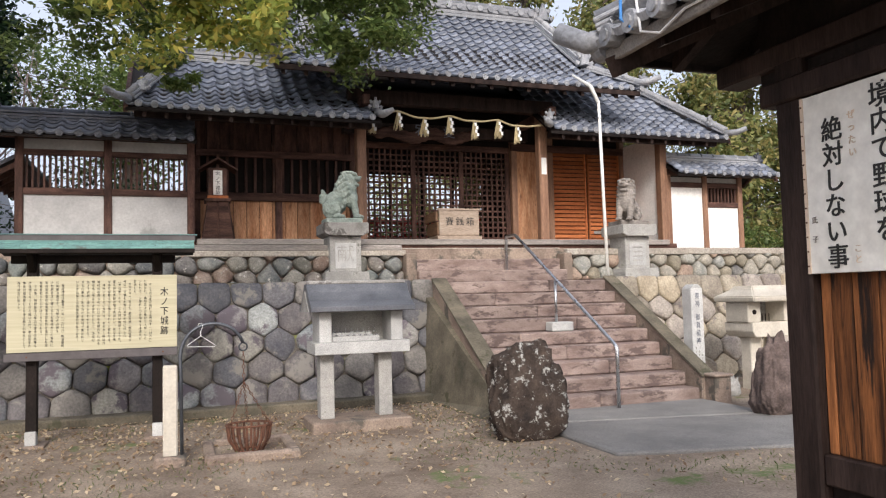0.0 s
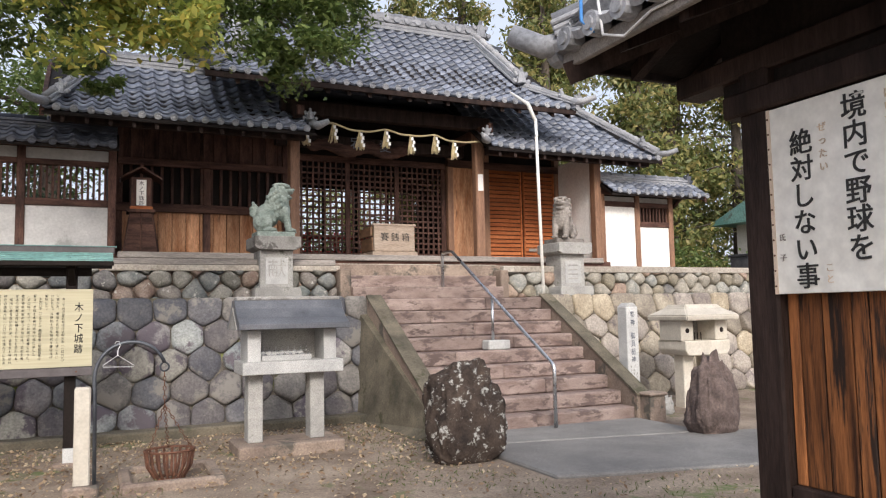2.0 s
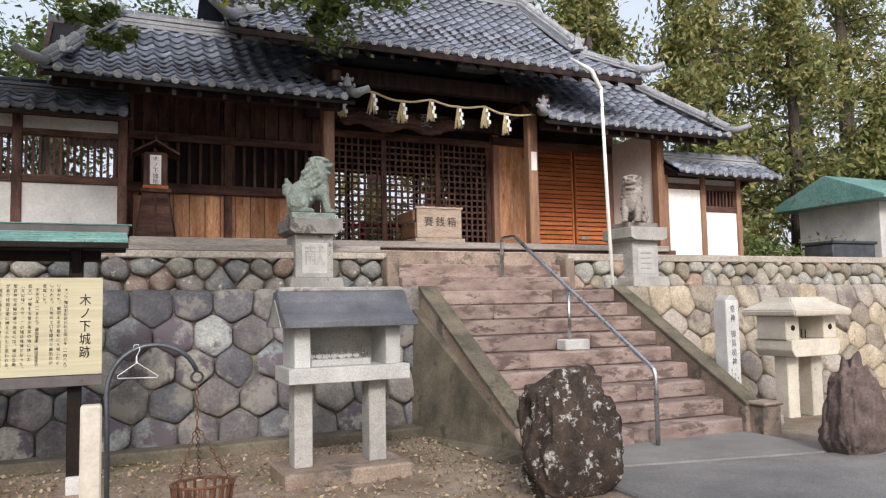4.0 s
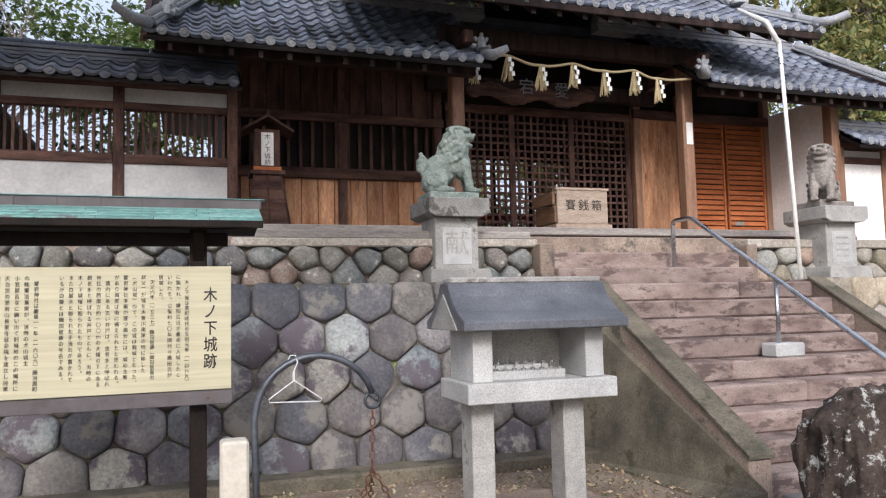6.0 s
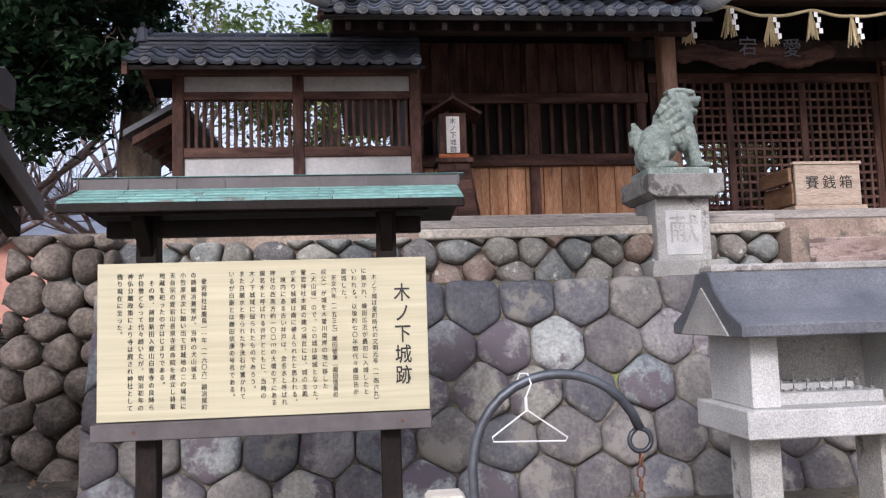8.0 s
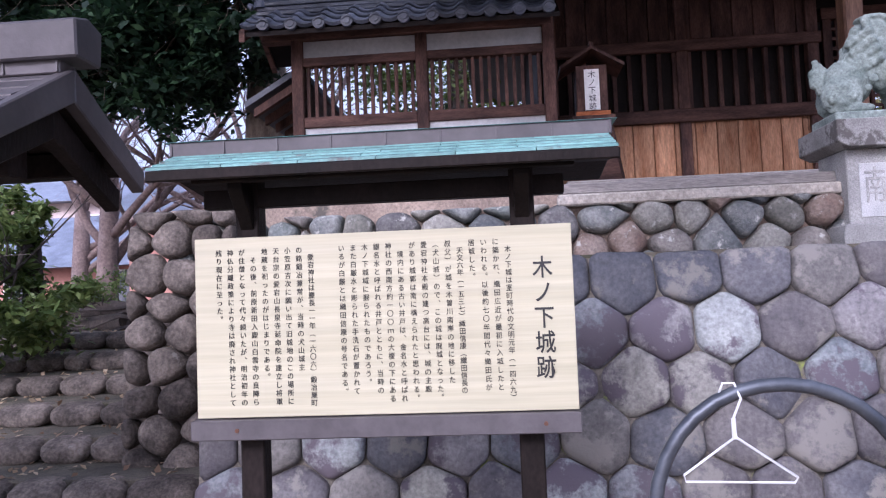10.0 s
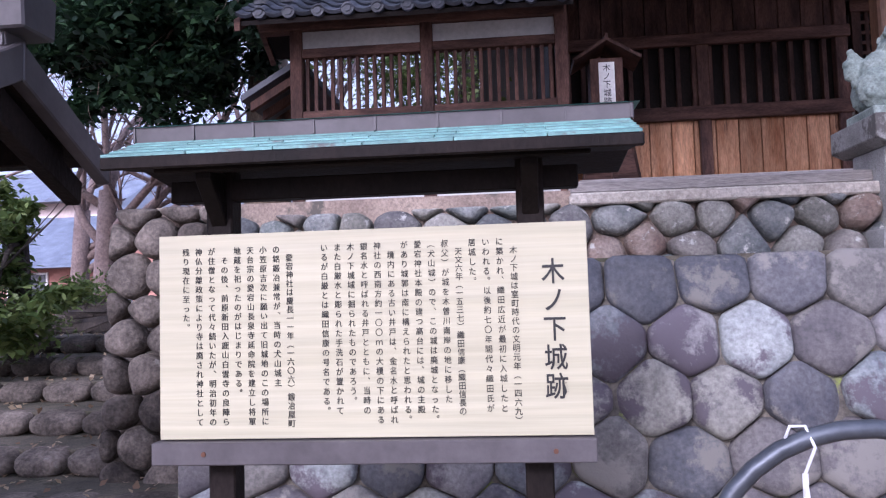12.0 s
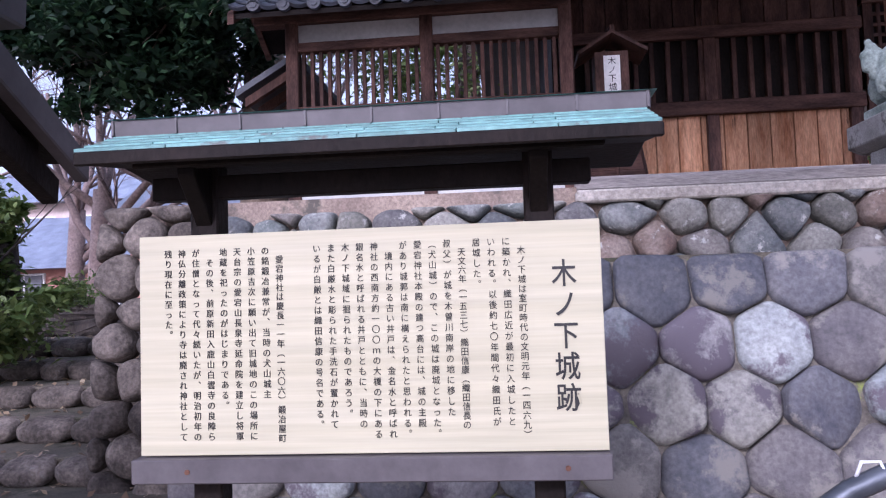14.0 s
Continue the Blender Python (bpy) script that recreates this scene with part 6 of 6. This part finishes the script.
# tree in the yard whose branches hang over the walk
leafy_tree("oak_tree", -4.9, 7.2, 0.0, 11, 7.0, [((0.0, 7.3, 3.9), 0.62, 16), ((0.75, 7.6, 4.1), 0.55, 12), ((0.1, 7.2, 4.8), 0.9, 16), ((0.5, 7.5, 4.6), 0.7, 12)], 41, M_LEAFY, 0.095, 6500, "tree with yellowing green leaves overhanging the yard", M_DBARK, (0.8, 0.2), aspect=0.5, arch=0.9)
leafy_tree("oak_tree", -7.2, 10.2, 0.0, 12, 8.0, [((1.6, 9.6, 5.3), 0.8, 22), ((2.5, 9.6, 4.75), 0.62, 22), ((2.8, 9.7, 5.4), 0.8, 24), ((1.0, 9.8, 5.6), 0.9, 22), ((3.1, 9.6, 6.1), 0.8, 18), ((-0.6, 10.3, 5.5), 0.8, 16), ((0.2, 10.8, 4.45), 0.30, 6), ((-2.0, 10.8, 5.2), 0.9, 20), ((-1.5, 10.2, 6.2), 1.0, 20), ((-0.4, 9.6, 4.7), 0.7, 16), ((-1.0, 9.7, 5.6), 0.8, 16)], 43, M_LEAFM, 0.10, 31000, "green leafy tree with a spreading crown over the terrace", M_DBARK, (1.2, 0.0), arch=1.3)


def cypress(x, y, z, h, seed, w):
    """A tall conifer with a bare lower trunk and drooping sprays."""
    rnd, rg = random.Random(seed), np.random.default_rng(seed)
    t = thing("cypress_tree", "tall cypress with drooping olive-green sprays", "tree", "cypresses")
    bm = bmesh.new()
    tube([(x, y, z - 0.2), (x + 0.1, y, z + h * 0.5), (x, y, z + h)], [h * 0.022, h * 0.015, 0.02], 8, bm)
    pts, nrm = [], []
    for k in range(64):
        f = rnd.uniform(0.10, 1.0) ** 0.9
        a = rnd.uniform(0, 6.28)
        ln = w * (1.08 - f) * rnd.uniform(0.5, 1.1) + 0.25
        p0 = Vector((x, y, z + h * f))
        p1 = p0 + Vector((math.cos(a) * ln, math.sin(a) * ln, -ln * rnd.uniform(0.0, 0.35)))
        tube([p0, (p0 + p1) / 2 + Vector((0, 0, 0.12)), p1], [0.035, 0.022, 0.008], 4, bm)
        m = 140
        s = rg.uniform(0.25, 1.05, (m, 1)) ** 0.8
        c = np.array(p0) * (1 - s) + np.array(p1) * s + rg.normal(size=(m, 3)) * np.array([0.22, 0.22, 0.17]) * (0.5 + s) * (0.5 + ln * 0.25)
        c[:, 2] -= np.abs(rg.normal(size=m)) * 0.16
        pts.append(c)
        q = rg.normal(size=(m, 3))
        nrm.append(q)
    part("trunk", bm, M_DBARK, t, "", True)
    P, N = np.concatenate(pts), np.concatenate(nrm)
    leaf_mesh("crown", P, N, rg.uniform(0.6, 1.3, len(P)) * 0.19, M_CONIF, t, 0.38, rg)


for i, (x, y, h, w) in enumerate([(9.6, 19.5, 13, 2.0), (11.4, 18.2, 12, 2.0), (13.4, 20.0, 14, 2.4), (14.4, 16.6, 11, 2.1), (16.6, 18.8, 13, 2.5), (18.6, 16.2, 12, 2.6), (21.0, 19.5, 14, 2.8), (17.2, 14.2, 6.5, 2.0), (24.0, 17.0, 13, 2.8), (7.4, 23.0, 14, 2.4), (4.0, 24.0, 12, 2.4), (22.0, 12.5, 9, 2.4), (10.6, 16.8, 10, 1.8), (12.6, 15.6, 8, 1.7), (15.4, 15.2, 9, 1.9), (8.2, 20.5, 13, 1.9), (19.6, 13.6, 8, 2.0)]):
    cypress(x, y, 1.0 if y > 15 else 0.4, h, 60 + i, w)


def bush(x, y, z, r, seed, m, label, count=2500, size=0.10):
    rnd, rg = random.Random(seed), np.random.default_rng(seed)
    t = thing("bush", label, "bush")
    bm, tw = bmesh.new(), []
    for k in range(5):
        limb(bm, (x, y, z - 0.05), (rnd.uniform(-1, 1), rnd.uniform(-1, 1), 1.2), r * 0.9, 0.03, 1, rnd, tw)
    part("stem", bm, M_DBARK, t)
    cl = [(Vector((x + rnd.gauss(0, r * 0.5), y + rnd.gauss(0, r * 0.5), z + r * rnd.uniform(0.15, 1.3))), r * 0.35) for _ in range(22)]
    P = clump_points(cl, count // 22, rg)
    N = rg.normal(size=P.shape)
    N[:, 2] += 0.8
    leaf_mesh("foliage", P, N, rg.uniform(0.6, 1.3, len(P)) * size, m, t, 0.5, rg)


for i, (x, y, z, r) in enumerate([(12.2, 14.4, 1.2, 1.1), (13.6, 13.2, 0.8, 1.2), (12.0, 16.0, 1.6, 1.3), (15.2, 12.6, 0.4, 1.2), (4.2, 21.0, 2.1, 1.4), (6.4, 21.4, 2.1, 1.5), (8.6, 21.0, 2.1, 1.4), (11.4, 13.6, 1.6, 0.8)]):
    bush(x, y, z, r, 90 + i, M_CONIF if i % 2 == 0 else M_LEAFM, "loose green shrub at the edge of the wood")
for i, (x, y, z, r) in enumerate([(-0.9, 15.6, 2.1, 0.9), (-1.2, 17.4, 2.1, 1.4), (0.0, 17.8, 2.1, 1.4)]):
    bush(x, y, z, r, 110 + i, M_LEAFD, "dark shrub behind the slatted grille")
bush(-5.2, 14.8, 1.1, 0.5, 120, M_LEAFM, "small clipped shrub on the bank", 1500, 0.07)

bare_tree(-6.0, 16.5, 1.0, 7.0, 5)
bare_tree(-7.6, 18.5, 1.0, 7.0, 6)
bare_tree(-4.2, 18.0, 1.0, 7.0, 7)
bare_tree(-9.5, 17.0, 0.8, 7.0, 8)

# fallen branches on the bank
fb = thing("branch_pile", "heap of dead branches on the bank", "branches")
rnd = random.Random(3)
for k in range(26):
    x, y = rnd.uniform(-6.6, -3.2), rnd.uniform(14.0, 16.0)
    a = rnd.uniform(-0.5, 0.5)
    ln = rnd.uniform(0.5, 1.3)
    z = 1.05 + rnd.uniform(0, 0.35)
    part("branch", tube([(x, y, z), (x + ln * 0.5, y + a * 0.3, z + rnd.uniform(0.0, 0.2)), (x + ln, y + a, z + rnd.uniform(-0.1, 0.15))], [0.035, 0.028, 0.012], 5), M_DBARK, fb)


for k, (x, y, z, ln, r) in enumerate(((-5.5, 14.5, 1.12, 0.9, 0.13), (-5.0, 14.75, 1.15, 1.0, 0.11), (-5.3, 14.6, 1.33, 0.8, 0.10), (-4.7, 14.5, 1.16, 0.7, 0.09))):
    part("log", tube([(x, y, z), (x + ln * 0.5, y + 0.06, z + 0.05), (x + ln, y - 0.08, z + 0.10 - 0.04 * k)], [r, r * 0.95, r * 0.8], 9), M_DBARK, fb)

# ---- houses in the distance ----
def house(x0, x1, y, z0, z1, wallm, label, tiles=True):
    hs = thing("house", label, "house", "far houses")
    part("wall", box(x0, x1, y, y + 6, z0, z1, 0), wallm, hs)
    part("roof", prism([(y - 0.6, z1 - 0.1), (y + 3, z1 + 1.7), (y + 6.6, z1 - 0.1)], "x", x0 - 0.6, x1 + 0.6), M_TILE if tiles else M_REDW, hs)
    n = max(1, int((x1 - x0) / 2.2))
    for k in range(n):
        x = x0 + (x1 - x0) * (k + 0.5) / n
        for z in ([z0 + 1.2] if z1 - z0 < 4 else [z0 + 1.2, z0 + 3.8]):
            w = part("window", box(x - 0.6, x + 0.6, y - 0.06, y + 0.02, z, z + 1.2, 0.01), M_WHITE, hs)
            part("pane", box(x - 0.54, x - 0.02, y - 0.075, y - 0.062, z + 0.06, z + 1.14, 0), M_SHROOF, w)
            part("pane", box(x + 0.02, x + 0.54, y - 0.075, y - 0.062, z + 0.06, z + 1.14, 0), M_SHROOF, w)


house(-24, -13, 34, 0, 5.6, M_PINKW, "two-storey pinkish house beyond the bare trees")
house(-15, -9.5, 26, 0, 2.6, M_REDW, "low red-brown house with a tiled roof")
house(-9.5, -5.5, 24, 0, 3.6, M_REDW, "red-brown house behind the stone corner")
house(-40, -27, 36, 0, 6.0, M_PINKW, "pale two-storey house in the distance")
hut = thing("garden_hut", "small pale hut with a green copper roof", "hut")
part("wall", box(14.3, 16.3, 12.3, 14.2, PLAT - 0.02, 3.40, 0.01), M_PLASTER, hut)
part("door", box(14.55, 15.3, 12.27, 12.298, PLAT, 3.2, 0.004), M_GREYW, hut)
part("roof", prism([(11.9, 3.40), (13.2, 3.95), (14.6, 3.40), (14.6, 3.32), (11.9, 3.32)], "x", 13.9, 16.7, 0.01), M_COPPER, hut)
shed = thing("storage_box", "low grey metal storage box on the terrace", "storage box")
part("body", box(11.9, 13.0, 11.5, 12.1, PLAT - 0.01, PLAT + 0.26, 0.015), M_BLKIRON, shed)
part("lid", box(11.87, 13.03, 11.47, 12.13, PLAT + 0.26, PLAT + 0.31, 0.01), M_BLKIRON, shed)

# red fence seen through the lattice
rf = thing("vermilion_fence", "bright red painted fence behind the hall", "fence")
for k in range(6):
    part("post", box(5.2 + 0.75 * k - 0.06, 5.2 + 0.75 * k + 0.06, 19.7, 19.82, PLAT - 0.02, 3.5, 0.01), M_RED, rf)
for z in (2.9, 3.32):
    part("rail", box(5.0, 9.1, 19.68, 19.84, z, z + 0.11, 0.01), M_RED, rf)

# ---- ground litter ----
rg = np.random.default_rng(77)
n = 17000
P = np.stack([rg.uniform(-2.5, 7.5, n), rg.uniform(4.4, 10.0, n), np.full(n, 0.022)], 1)
keep = rg.uniform(size=n) < np.clip((P[:, 1] - 4.8) / 4.2, 0.08, 1)
P = P[keep & ~((P[:, 0] > 3.6) & (P[:, 1] > 5.8))]
N = rg.normal(size=P.shape) * 0.5
N[:, 2] = 1
tagged(leaf_mesh("fallen_leaves", P, N, rg.uniform(0.018, 0.06, len(P)), M_DRY, None, 0.6, rg), "dry fallen leaves scattered on the earth", "leaves", "", "stuff")
n = 500
P2 = np.stack([rg.uniform(-5.5, -2.1, n), rg.uniform(9.8, 13.6, n), np.zeros(n)], 1)
P2[:, 2] = np.floor((P2[:, 1] - 9.75) / 0.60 + 1) * 0.165 - 0.02
tagged(leaf_mesh("fallen_leaves", P2, np.tile([0, 0, 1.0], (n, 1)) + rg.normal(size=(n, 3)) * 0.4, rg.uniform(0.04, 0.08, n), M_DRY, None, 0.6, rg), "dry fallen leaves on the stone steps", "leaves", "", "stuff")
n = 9000
P = np.stack([rg.uniform(-2, 5.5, n), rg.uniform(3.5, 9.6, n), np.full(n, 0.02)], 1)
dens = np.array([noise.noise(Vector((p[0] * 0.8, p[1] * 0.8, 5))) for p in P])
P = P[(dens > 0.12) & ~((P[:, 0] > 3.6) & (P[:, 1] > 5.7))]
N = rg.normal(size=P.shape)
N[:, 2] *= 0.3
tagged(leaf_mesh("grass", P, N, rg.uniform(0.02, 0.05, len(P)), M_GRASS, None, 0.2, rg), "thin patches of short grass", "grass", "", "stuff")
